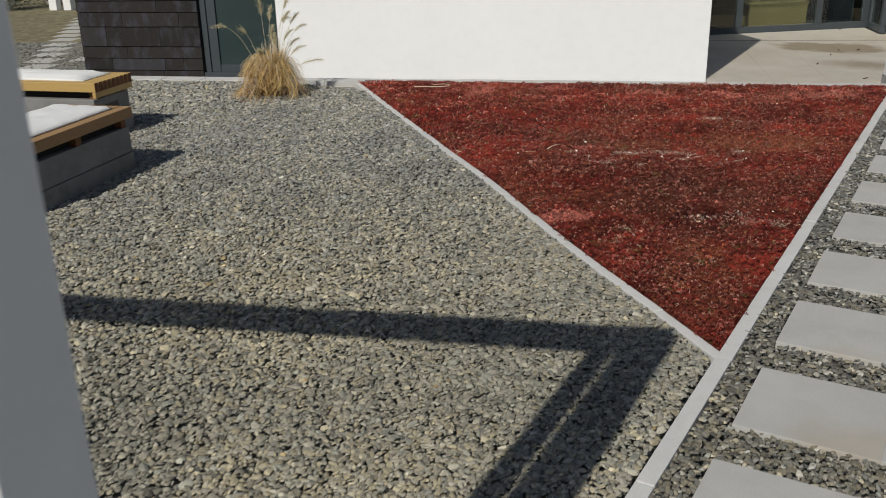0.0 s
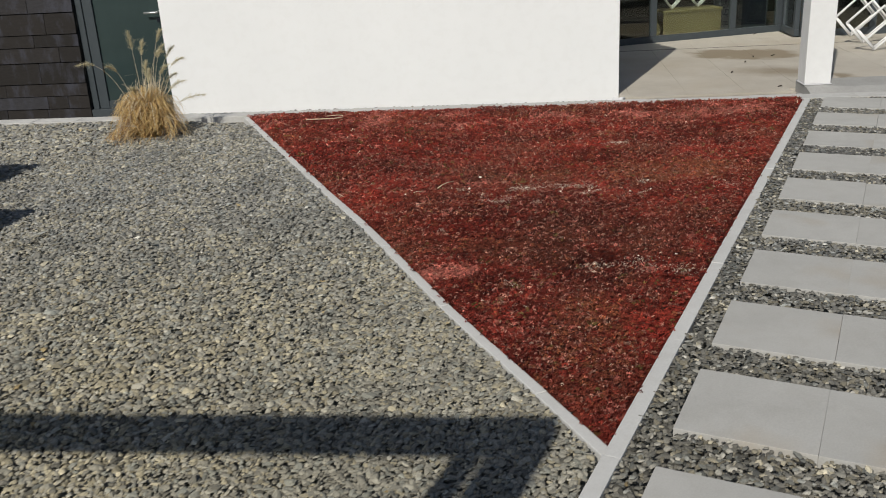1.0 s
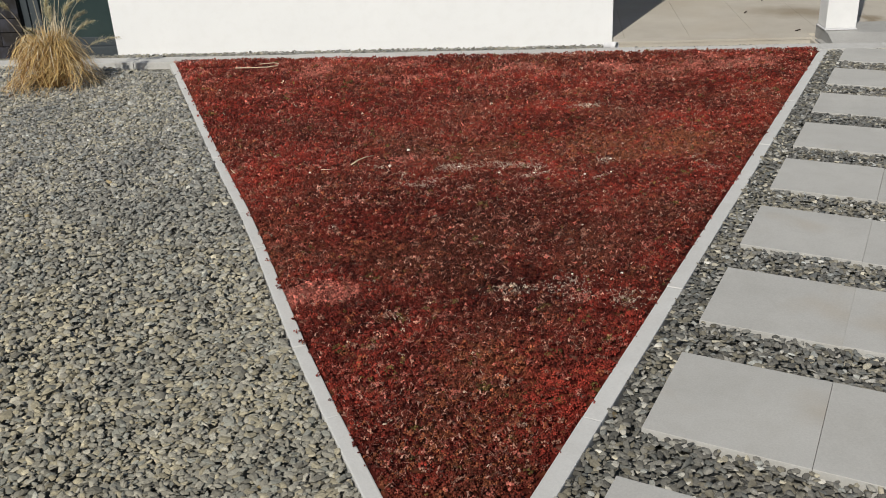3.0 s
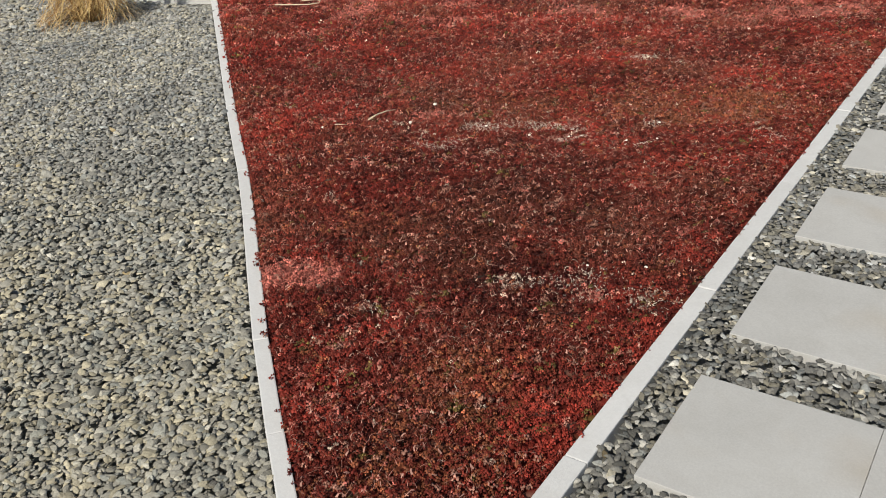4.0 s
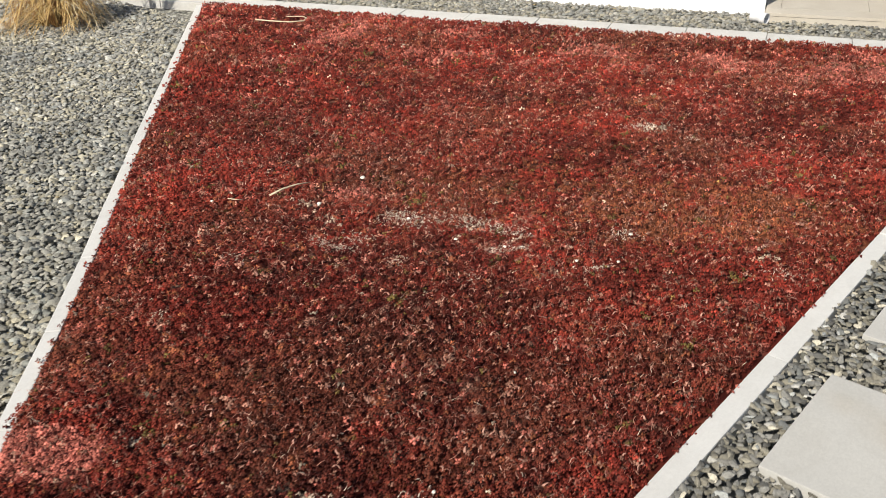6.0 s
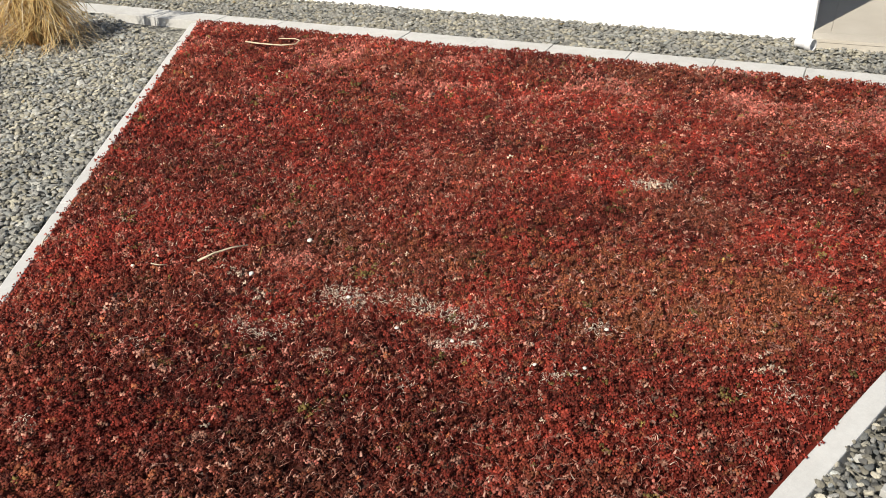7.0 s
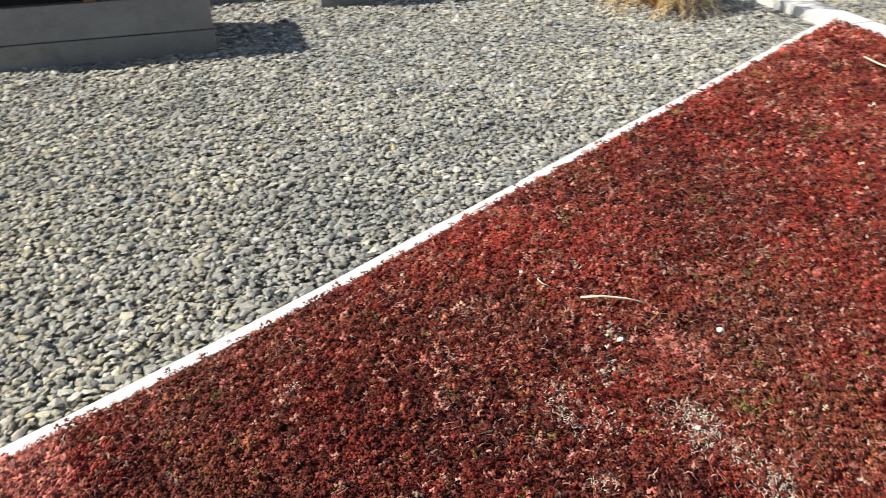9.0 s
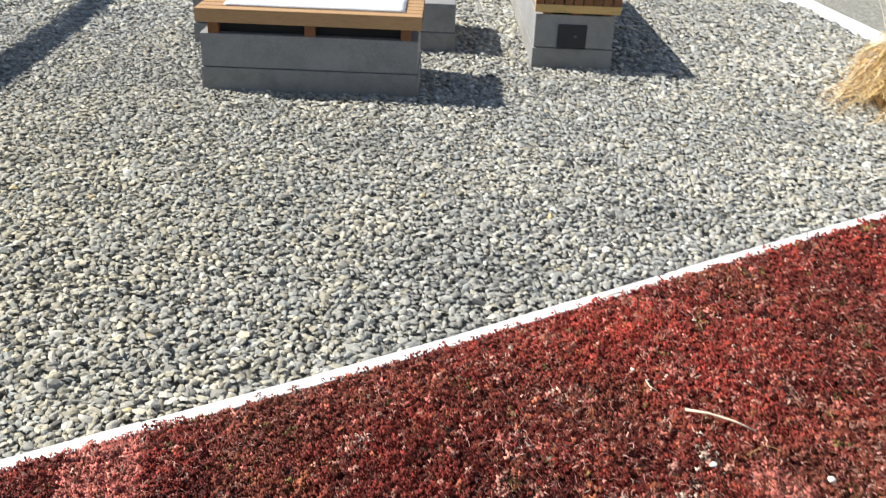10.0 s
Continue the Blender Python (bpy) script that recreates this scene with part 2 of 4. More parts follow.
def m_plain(name, col, rough, metal=0.0, spec=0.4, vary=0.15, scale=20, bump=0.05):
    k = Nodes(name, rough, metal, spec)
    k.coord()
    n = k.noise(scale, 5, 0.65)
    lo, hi = tuple(v * (1 - vary) for v in col), tuple(min(1, v * (1 + vary)) for v in col)
    k.colour(k.ramp(n, (0.3, lo), (0.7, hi))).rough(n, max(0.02, rough - 0.08), min(1, rough + 0.08))
    if bump:
        k.bump(k.noise(scale * 9, 4), bump, 0.002)
    return k.mat


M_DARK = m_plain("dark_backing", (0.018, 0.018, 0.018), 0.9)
M_FRAME = m_plain("anthracite_frame", (0.060, 0.072, 0.081), 0.42, vary=0.08, bump=0.02)
M_STEEL = m_plain("brushed_steel", (0.80, 0.80, 0.79), 0.42, metal=0.9, vary=0.06)
M_WHITE = m_plain("white_paint", (0.87, 0.87, 0.87), 0.45, vary=0.03, scale=8, bump=0.03)
M_PVC = m_plain("grey_plastic", (0.72, 0.72, 0.74), 0.4, vary=0.06)
M_BLACK = m_plain("black_plastic", (0.012, 0.014, 0.022), 0.22)
M_TAN = m_plain("tan_soil", (0.205, 0.18, 0.105), 0.95, vary=0.55, scale=7, bump=0.6)


def m_wood(name, a, b, rough=0.5):
    k = Nodes(name, rough, spec=0.35)
    k.coord(True)
    grain = k.noise(9, 8, 0.7, stretch=(1.2, 14, 14), distortion=0.8)
    c = k.ramp(grain, (0.3, a), (0.55, b), (0.75, tuple(0.8 * v for v in a)))
    k.colour(c).bump(grain, 0.2, 0.002).rough(grain, rough - 0.1, rough + 0.15)
    return k.mat


M_WOOD = m_wood("oiled_larch", (0.40, 0.25, 0.085), (0.56, 0.38, 0.14))
M_WOOD_OLD = m_wood("weathered_larch", (0.28, 0.155, 0.066), (0.41, 0.25, 0.12), 0.65)
# end grain, darker than the boards; the shade on it is in the colour
M_SHADED_END = m_wood("shaded_end_grain", (0.13, 0.055, 0.024), (0.20, 0.09, 0.04), 0.8)
M_CRATE = m_wood("pale_plywood", (0.19, 0.16, 0.075), (0.27, 0.225, 0.11), 0.6)


def m_cloth():
    k = Nodes("white_terry_cloth", 0.95, spec=0.15)
    k.coord()
    n = k.noise(120, 4, 0.8)
    k.colour(k.ramp(k.noise(5, 4), (0.3, (0.85, 0.85, 0.84)), (0.7, (0.90, 0.90, 0.885)))).bump(n, 0.6, 0.006)
    k.b.inputs["Sheen Weight"].default_value = 0.3
    return k.mat


M_CLOTH = m_cloth()


def m_glass(name, col, rough=0.02):
    k = Nodes(name, rough, spec=0.5)
    k.b.inputs["Base Color"].default_value = (*col, 1)
    k.b.inputs["Transmission Weight"].default_value = 1.0
    k.b.inputs["IOR"].default_value = 1.45
    return k.mat


M_GLASS = m_glass("window_glass", (0.42, 0.47, 0.43))
M_DOOR = m_plain("green_tinted_door_glass", (0.035, 0.055, 0.055), 0.12, spec=0.5, vary=0.1, scale=2, bump=0)


def m_sedum():
    k = Nodes("sedum_leaf", 0.6, spec=0.18)
    tint = k.add("ShaderNodeAttribute")
    tint.attribute_name = "tint"
    k.coord()
    n = k.noise(150, 3)
    k.colour(k.mix(0.5, tint.outputs["Color"], k.ramp(n, (0.3, (0.65, 0.65, 0.65)), (0.7, (1.3, 1.3, 1.3))), "MULTIPLY"))
    k.b.inputs["Subsurface Weight"].default_value = 0.0
    return k.mat


M_SEDUM = m_sedum()
M_STRAW = m_plain("dry_straw", (0.63, 0.44, 0.185), 0.7, vary=0.35, scale=30, bump=0.1)
M_STRAW_PALE = m_plain("bleached_straw", (0.66, 0.57, 0.41), 0.75, vary=0.2, scale=30, bump=0.1)
M_STRAW_OLD = m_plain("old_straw", (0.34, 0.185, 0.065), 0.8, vary=0.35, scale=30, bump=0.1)
M_PLUME = m_plain("faded_plume", (0.62, 0.56, 0.37), 0.9, vary=0.25, scale=60, bump=0.2)
M_LEAF = m_plain("shrub_leaf", (0.035, 0.05, 0.022), 0.6, vary=0.5, scale=12)
M_BARK_DARK = m_plain("dead_leaf", (0.05, 0.036, 0.024), 0.8, vary=0.3, scale=30)
M_BARK = m_plain("pale_bark", (0.5, 0.48, 0.44), 0.8, vary=0.3, scale=30)

# ---- ground: one sheet, a step lower in front of the house ----
KN, KF = -2.505, -2.290           # near and far edge of the kerb before the house
bm = bmesh.new()
far = 600.0
rows = [(-far, BED), (KF - 0.02, BED), (KF - 0.02, -0.39), (-0.02, LOW - 0.012), (0.25, LOW - 0.05), (far, LOW - 0.05)]
grid = [[bm.verts.new(hw(s, n, z)) for s in (-far, far)] for n, z in rows]
for a, b in zip(grid, grid[1:]):
    bm.faces.new((a[0], a[1], b[1], b[0]))
solid("ground", bm, M_GROUND, "grey gravel ground with a step down to the house", "ground", "structure")

# ---- house: white rendered block, slate-clad wing, glazed terrace ----
TOP = 3.03
S_WALL, S_DOOR, S_SLATE = -5.86, -7.02, -8.88


def house_box(name, s0, s1, n0, n1, z0, z1, mat, label, bevel=0.012):
    bm = bm_box(s1 - s0, n1 - n0, z1 - z0, ((s0 + s1) / 2, (n0 + n1) / 2, (z0 + z1) / 2), bevel)
    return solid(name, bm, mat, label, "wall", "structure", HOUSE)


def prism(points, z0, z1):
    """An upright block over a plan of points."""
    bm = bmesh.new()
    low, high = [bm.verts.new((*p, z0)) for p in points], [bm.verts.new((*p, z1)) for p in points]
    for i in range(len(points)):
        j = (i + 1) % len(points)
        bm.faces.new((low[i], low[j], high[j], high[i]))
    bm.faces.new(low[::-1])
    bm.faces.new(high)
    return bm


W_A, W_B = Vector((-1.30, 3.915, 0)), Vector((3.53, 5.61, 0))       # line of the glazing
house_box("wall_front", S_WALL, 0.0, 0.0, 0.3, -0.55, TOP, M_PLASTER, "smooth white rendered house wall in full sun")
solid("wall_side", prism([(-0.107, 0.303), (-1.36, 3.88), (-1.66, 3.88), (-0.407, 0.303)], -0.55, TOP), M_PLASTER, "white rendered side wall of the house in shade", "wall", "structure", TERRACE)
house_box("wall_back", -9.0, 7.5, 9.0, 9.3, -0.55, TOP, m_plain("brown_panelling", (0.055, 0.048, 0.04), 0.6, vary=0.3, scale=5), "plain back wall closing the house")
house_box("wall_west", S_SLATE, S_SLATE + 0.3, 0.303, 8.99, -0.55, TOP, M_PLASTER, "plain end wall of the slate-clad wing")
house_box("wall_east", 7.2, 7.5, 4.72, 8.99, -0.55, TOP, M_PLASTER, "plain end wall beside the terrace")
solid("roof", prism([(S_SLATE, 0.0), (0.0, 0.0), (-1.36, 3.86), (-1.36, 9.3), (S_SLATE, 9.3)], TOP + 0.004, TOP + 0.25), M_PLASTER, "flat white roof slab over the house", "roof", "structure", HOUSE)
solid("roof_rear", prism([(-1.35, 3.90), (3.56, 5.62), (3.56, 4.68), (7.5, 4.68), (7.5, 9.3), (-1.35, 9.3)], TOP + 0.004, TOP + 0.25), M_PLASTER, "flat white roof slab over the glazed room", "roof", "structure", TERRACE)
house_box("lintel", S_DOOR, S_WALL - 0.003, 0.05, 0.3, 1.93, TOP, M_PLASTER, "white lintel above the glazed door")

# slate cladding: a dark backing and single plates in uneven courses
slate_wall = house_box("wall_slate", S_SLATE, S_DOOR, 0.03, 0.3, -0.55, TOP, M_DARK, "wall clad with dark brown-grey slates in uneven courses", 0.0)
srnd = random.Random(4)
courses = [-0.50, -0.322, -0.151, 0.018, 0.298, 0.50, 0.662, 0.939]
while courses[-1] < TOP - 0.3:
    courses.append(courses[-1] + (0.17, 0.17, 0.28, 0.20, 0.165)[len(courses) % 5])
courses.append(TOP)
JS = -0.16
joints = [(-8.02, -7.44), (-8.23, -7.41, -7.12), (-7.97,), (-8.27, -7.44), (-7.99, -7.12), (-7.44,), (-7.96, -7.24)]
for course, (z, z2) in enumerate(zip(courses, courses[1:])):
    cuts = [S_SLATE - 0.012, *(JS + 1.006 * j for j in joints[course % 7]), S_DOOR - 0.004]
    h = z2 - z
    for a, b in zip(cuts, cuts[1:]):
        pl = part("slate", bm_box(b - a - 0.004, 0.016, h - 0.006, (0, 0, 0), 0.002, 1), M_SLATE, slate_wall)
        pl.matrix_basis = pose((a + b) / 2, 0.012, z + h / 2, -4.2 + srnd.uniform(-0.5, 0.5), 0, srnd.uniform(-0.2, 0.2))

# the glazed door beside the slates
door = thing("door_1", HOUSE @ Matrix.Translation((S_DOOR, 0.10, -0.35)), "anthracite metal door with a dark green glass pane and steel handle", "door", kind="structure")
DW, DH = S_WALL - S_DOOR - 0.006, 2.275
for x, w, nm in ((0.045, 0.085, "frame_post"), (0.160, 0.13, "leaf_stile"), (DW + 0.03, 0.06, "frame_post")):
    part(nm, bm_box(w, 0.07 if nm == "frame_post" else 0.055, DH, (x, 0.0 if nm == "frame_post" else 0.012, DH / 2), 0.004), M_FRAME, door)
for zz, hh, nm in ((0.05, 0.10, "bottom_rail"), (DH - 0.05, 0.10, "top_rail")):
    part(nm, bm_box(DW - 0.23, 0.05, hh, (DW / 2 + 0.113, 0.014, zz), 0.004), M_FRAME, door)
part("threshold", bm_box(DW, 0.16, 0.19, (DW / 2, -0.01, -0.097), 0.004), M_FRAME, door)
part("pane", bm_box(DW - 0.23, 0.014, DH - 0.20, (DW / 2 + 0.113, 0.02, DH / 2), 0), M_DOOR, door, "dark green glass pane")
hz = 1.23
handle = part("handle", bm_tube([(DW - 0.045, 0.02, hz), (DW - 0.045, -0.062, hz), (DW - 0.055, -0.068, hz), (DW - 0.215, -0.068, hz)], 0.0135, 10), M_STEEL, door, "brushed steel lever handle", True)
part("keyhole_plate", bm_box(0.05, 0.03, 0.05, (DW - 0.05, 0.0, hz - 0.10), 0.004), M_BLACK, door)

# ---- the terrace with its glazed front ----
terrace = solid("terrace", prism([(-0.1, 0.31), (0.003, 0.31), (0.003, -0.215), (2.11, -0.215), (2.11, KF + 0.003), (7.45, KF + 0.003), (7.45, 5.7), (-1.7, 5.7), (-1.7, 3.9)], TERR - 0.2, TERR - 0.025), M_TERR, "pale concrete terrace with brown water stains", "terrace", "structure", TERRACE)
JOINT = 0.72
for i in range(10):
    for n0, n1 in ((-0.02, 3.812), (3.892, 4.66)):
        if i == 0 and n0 > 0:
            continue
        a, b = (0.13 + JOINT * (i - 1), 0.13 + JOINT * i)
        a = max(a, 0.006)
        t = part("terrace_slab", prism([(a + 0.0028 + 0.027 * n0 * (i > 0), n0), (b + 0.027 * n0, n0), (b + 0.027 * n1, n1), (a + 0.0028 + 0.027 * n1 * (i > 0), n1)], TERR - 0.0249, TERR), M_TERR, terrace)
part("border", prism([(0.006, -0.22), (2.125, -0.22), (2.125, -0.024), (0.006, -0.024)], TERR - 0.0249, TERR), M_TERR, terrace)
part("terrace_slab", prism([(0.20, 4.664), (3.50, 4.664), (3.50, 5.58)], TERR - 0.0249, TERR), M_TERR, terrace)
part("terrace_slab", prism([(-0.12, 0.33), (0.0, 0.33), (0.1, 3.812), (-1.28, 3.812)], TERR - 0.0249, TERR), M_TERR, terrace)
part("terrace_slab", prism([(-1.25, 3.892), (0.2, 3.892), (0.2, 4.40)], TERR - 0.0249, TERR), M_TERR, terrace)
solid("drain_channel", bm_box(6.6, 0.078, 0.016, (3.6, 3.852, TERR - 0.014), 0.0), m_plain("drain_grating", (0.075, 0.068, 0.058), 0.6, vary=0.4, scale=40), "dark drain slot across the terrace", "drain", "structure", TERRACE)
solid("apron", bm_box(5.3, 1.96, 0.06, (4.785, -1.283, TERR - 0.034), 0.004), M_RAMP, "grey concrete apron between kerb and terrace", "pavement", "structure", TERRACE)


def glazed(name, a, b, splits, label):
    """A glazed front from a to b: a frame, posts, and a pane in each bay."""
    run = b - a
    length, turn = run.length, math.atan2(run.y, run.x)
    th = thing(name, TERRACE @ Matrix.Translation((a.x, a.y, TERR)) @ Matrix.Rotation(turn, 4, "Z"), label, "window", kind="structure")
    H = TOP - TERR
    part("sill_rail", bm_box(length, 0.09, 0.11, (length / 2, 0, 0.055), 0.005), M_FRAME, th)
    part("head_rail", bm_box(length, 0.09, 0.12, (length / 2, 0, H - 0.06), 0.005), M_FRAME, th)
    edges = [0.0, *splits, length]
    for e in edges:
        part("post", bm_box(0.11, 0.085, H - 0.234, (min(max(e, 0.056), length - 0.056), 0, H / 2 - 0.005), 0.005), M_FRAME, th)
    for e, f in zip(edges, edges[1:]):
        p = part("pane", bm_box(f - e - 0.11, 0.012, H - 0.25, ((e + f) / 2, 0, H / 2 - 0.005)), M_GLASS, th)
        p.visible_shadow = False
    return th


glazed("window_1", W_A, W_B, [2.55, 4.12], "tall anthracite-framed glazing at the back of the terrace")
glazed("window_2", Vector((3.585, 5.58, 0)), Vector((3.585, 4.76, 0)), [], "narrow return bay of the terrace glazing")
glazed("window_3", Vector((3.63, 4.71, 0)), Vector((7.18, 4.71, 0)), [1.2, 2.5], "dark glazing behind the stacked white chairs")
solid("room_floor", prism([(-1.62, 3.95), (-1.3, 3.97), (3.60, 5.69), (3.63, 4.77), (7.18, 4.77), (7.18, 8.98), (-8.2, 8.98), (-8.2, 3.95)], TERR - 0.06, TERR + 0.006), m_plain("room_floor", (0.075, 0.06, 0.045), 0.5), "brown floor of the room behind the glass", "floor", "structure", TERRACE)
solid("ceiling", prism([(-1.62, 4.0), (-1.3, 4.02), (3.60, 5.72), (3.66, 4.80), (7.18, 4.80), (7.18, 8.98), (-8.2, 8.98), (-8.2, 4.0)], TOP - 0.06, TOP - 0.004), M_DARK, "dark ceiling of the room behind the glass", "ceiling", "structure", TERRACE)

crate = thing("plywood_bench", TERRACE @ Matrix.Translation((1.84, 5.66, TERR + 0.006)) @ Matrix.Rotation(radians(19), 4, "Z"), "pale yellow plywood bench behind the window", "bench")
part("seat", bm_box(1.2, 0.5, 0.05, (0, 0, 0.44), 0.006), M_CRATE, crate)
part("front_panel", bm_box(1.16, 0.03, 0.41, (0, -0.22, 0.21), 0.004), M_CRATE, crate)
part("back_panel", bm_box(1.16, 0.03, 0.41, (0, 0.22, 0.21), 0.004), M_CRATE, crate)
dark_cupboard = thing("dark_cupboard", TERRACE @ Matrix.Translation((3.0, 6.5, TERR + 0.006)), "dark low cupboard in the room behind the glass", "cupboard")
part("body", bm_box(0.9, 0.5, 0.9, (0, 0, 0.45), 0.01), M_FRAME, dark_cupboard)
part("door", bm_box(0.84, 0.02, 0.8, (0, -0.262, 0.46), 0.004), M_BLACK, dark_cupboard)


def tube_frame(parent, name, corners, r, mat):
    pts = [Vector(p) for p in corners]
    for a, b in zip(pts, pts[1:] + pts[:1]):
        part(name, bm_tube([a, b], r, 8), mat, parent, smooth=True)


def folded_chair(m, label):
    """A folded garden chair that stands on one corner: two square tube frames and a hinge bar."""
    th = thing("folded_chair", m, label, "chair", "folded white chairs")
    tube_frame(th, "back_frame", [(0.0, 0, 0.016), (-0.30, 0, 0.33), (0.10, 0, 0.66), (0.40, 0, 0.34)], 0.018, M_WHITE)
    tube_frame(th, "seat_frame", [(0.01, 0.045, 0.045), (-0.26, 0.045, 0.33), (0.10, 0.045, 0.63), (0.37, 0.045, 0.335)], 0.013, M_WHITE)
    part("hinge_bar", bm_tube([(-0.28, -0.01, 0.33), (-0.26, 0.05, 0.33)], 0.010, 8), M_WHITE, th)
    return th


fc = folded_chair(TERRACE @ pose(4.18, 2.78, TERR, 0, 0, 4), "white metal tube chair folded and leaning on its corner")
for s, n, a in ((4.30, 3.60, 5), (4.40, 4.45, 6)):
    copy_thing(fc, TERRACE @ pose(s, n, TERR, 0, 0, a))

for s, n, a in ((1.55, 5.50, 24), (2.05, 5.70, 16)):
    tagged(copy_thing(fc, TERRACE @ pose(s, n, TERR + 0.472, 0, 0, a)), "white folded chair standing on the bench behind the glass")

# low concrete ramp with the white pillar on it
bm = bmesh.new()
prof = [(-0.87, TERR - 0.02), (-0.87, TERR + 0.004), (-0.54, -0.282), (-0.10, -0.258), (-0.10, TERR - 0.02)]
ends = []
for s in (2.185, 6.8):
    ends.append([bm.verts.new((s, n, z)) for n, z in prof])
for i in range(5):
    bm.faces.new((ends[0][i], ends[0][(i + 1) % 5], ends[1][(i + 1) % 5], ends[1][i]))
bm.faces.new(ends[0][::-1])
bm.faces.new(ends[1])
solid("ramp", bm, M_RAMP, "low grey concrete ramp under the white pillar", "ramp", "structure", TERRACE)
pillar = thing("pillar", TERRACE @ Matrix.Translation((2.342, -0.290, -0.271)), "square white painted pillar at the terrace edge", "pillar")
part("shaft", bm_box(0.312, 0.295, TOP + 0.1, (0, 0, (TOP + 0.1) / 2 + 0.012), 0.012), M_WHITE, pillar)
part("base_plate", bm_box(0.332, 0.31, 0.014, (0, 0, 0.006), 0.003), M_PVC, pillar)

# open end of a drain pipe at the foot of the white wall
pipe = thing("drain_pipe", HOUSE @ Matrix.Translation((-0.03, -0.34, LOW + 0.058)) @ Matrix.Rotation(radians(-28), 4, "Z"), "short grey plastic drain pipe lying at the wall foot", "pipe")
bm = bmesh.new()
prof = [(-0.07, 0.038), (0.010, 0.038), (0.015, 0.047), (0.07, 0.047), (0.07, 0.040), (0.015, 0.034), (-0.07, 0.033)]
rings = [[bm.verts.new((x, r * math.cos(a), r * math.sin(a))) for a in [2 * math.pi * q / 20 for q in range(20)]] for x, r in prof]
for a, b in zip(rings, rings[1:]):
    for q in range(20):
        bm.faces.new((a[q], a[(q + 1) % 20], b[(q + 1) % 20], b[q]))
part("tube", bm, M_PVC, pipe, smooth=True)

# ---- kerbs ----
APEX = Vector((-0.645, 3.082, 0))
CORNER = Vector((-5.845, 7.722, 0))
LWAY = (CORNER - APEX).normalized()
LSIDE = Vector((-LWAY.y, LWAY.x, 0))      # towards the gravel field


def field_bow(along):
    """How far the field kerb bows out of its straight line, by the way along it."""
    return 0.020 * np.exp(-(((along - 1.35) / 0.75) ** 2)) - 0.012 * np.exp(-(((along - 2.9) / 0.6) ** 2))


def kerb_run(name, start, way, length, width, side, piece, label, height=0.22, top=0.0, gap=0.0015, mat=None, bow=lambda along: 0.0):
    """Kerb stones end to end from start; the inner edge lies on the line, the width goes to the side."""
    own = thing(name, Matrix.Identity(4), label, "kerb", kind="structure")
    turn, lean = math.atan2(way.y, way.x), math.copysign(1, way.x * side.y - way.y * side.x)
    cut, at = {}, 0.0
    while at < length - 0.01:
        l = min(piece, length - at)
        key = round(l, 3)
        if key not in cut:
            cut[key] = mesh_of("kerb_stone", bm_box(l - gap, width, height, (0, 0, 0), 0.0045, 2), mat or M_KERB)
        k = new("kerb_stone", cut[key])
        k.parent = own
        p = start + way * (at + l / 2) + side * (width / 2 + 0.5 * float(bow(at) + bow(at + l)))
        k.matrix_basis = Matrix.Translation((p.x, p.y, top - height / 2 + rng.uniform(-0.0025, 0.0025))) @ Matrix.Rotation(turn + rng.uniform(-0.001, 0.001) + lean * float(bow(at + l) - bow(at)) / l, 4, "Z")
        at += l
    return own


kerb_run("kerb_path", Vector((-0.645, -6.0, 0)), Vector((0.0008, 1, 0)).normalized(), 15.66, 0.066, Vector((1, 0, 0)), 1.0, "long pale concrete kerb between path and planting")
kerb_run("kerb_field", APEX - LWAY * 0.055, LWAY, (CORNER - APEX).length + 0.055, 0.052, LSIDE * 1.0 if LSIDE.x < 0 else LSIDE * -1.0, 0.5, "pale concrete kerb between gravel and red sedum", top=-0.006, gap=0.0, bow=field_bow)
kerb_run("kerb_house", hw(-12.413, KN), Vector((CO, SI, 0)), 19.5, KF - KN, Vector((-SI, CO, 0)), 0.5, "broad pale concrete edging before the house", 0.42, gap=0.004, mat=M_EDGING)

# ---- raised lounge of concrete blocks with wooden decks and white mats ----
BU, BV = Vector((-0.289, 0.957, 0)).normalized(), Vector((-0.957, -0.289, 0)).normalized()
BENCH = Matrix(((BU.x, BV.x, 0, 0), (BU.y, BV.y, 0, 0), (0, 0, 1, 0), (0, 0, 0, 1)))
B1 = Matrix.Translation((-4.955, 2.855, 0)) @ BENCH      # its near corner; x along its face, y away


def block_base(name, u0, u1, v0, v1, label, more=0.0):
    """Two layers of concrete blocks, the upper one set back a little."""
    th = thing(name, B1, label, "bench", "concrete lounge")
    um, vm = (u0 + u1) / 2, (v0 + v1) / 2
    part("lower_block", bm_box(u1 - u0, v1 - v0, 0.20, (um, vm, 0.014), 0.008), M_BLOCK_LOW, th)
    part("upper_block", bm_box(u1 - u0 - 0.012, v1 - v0 - 0.012, 0.193 + more, (um, vm, 0.2135 + more / 2), 0.008), M_BLOCK, th)
    return th


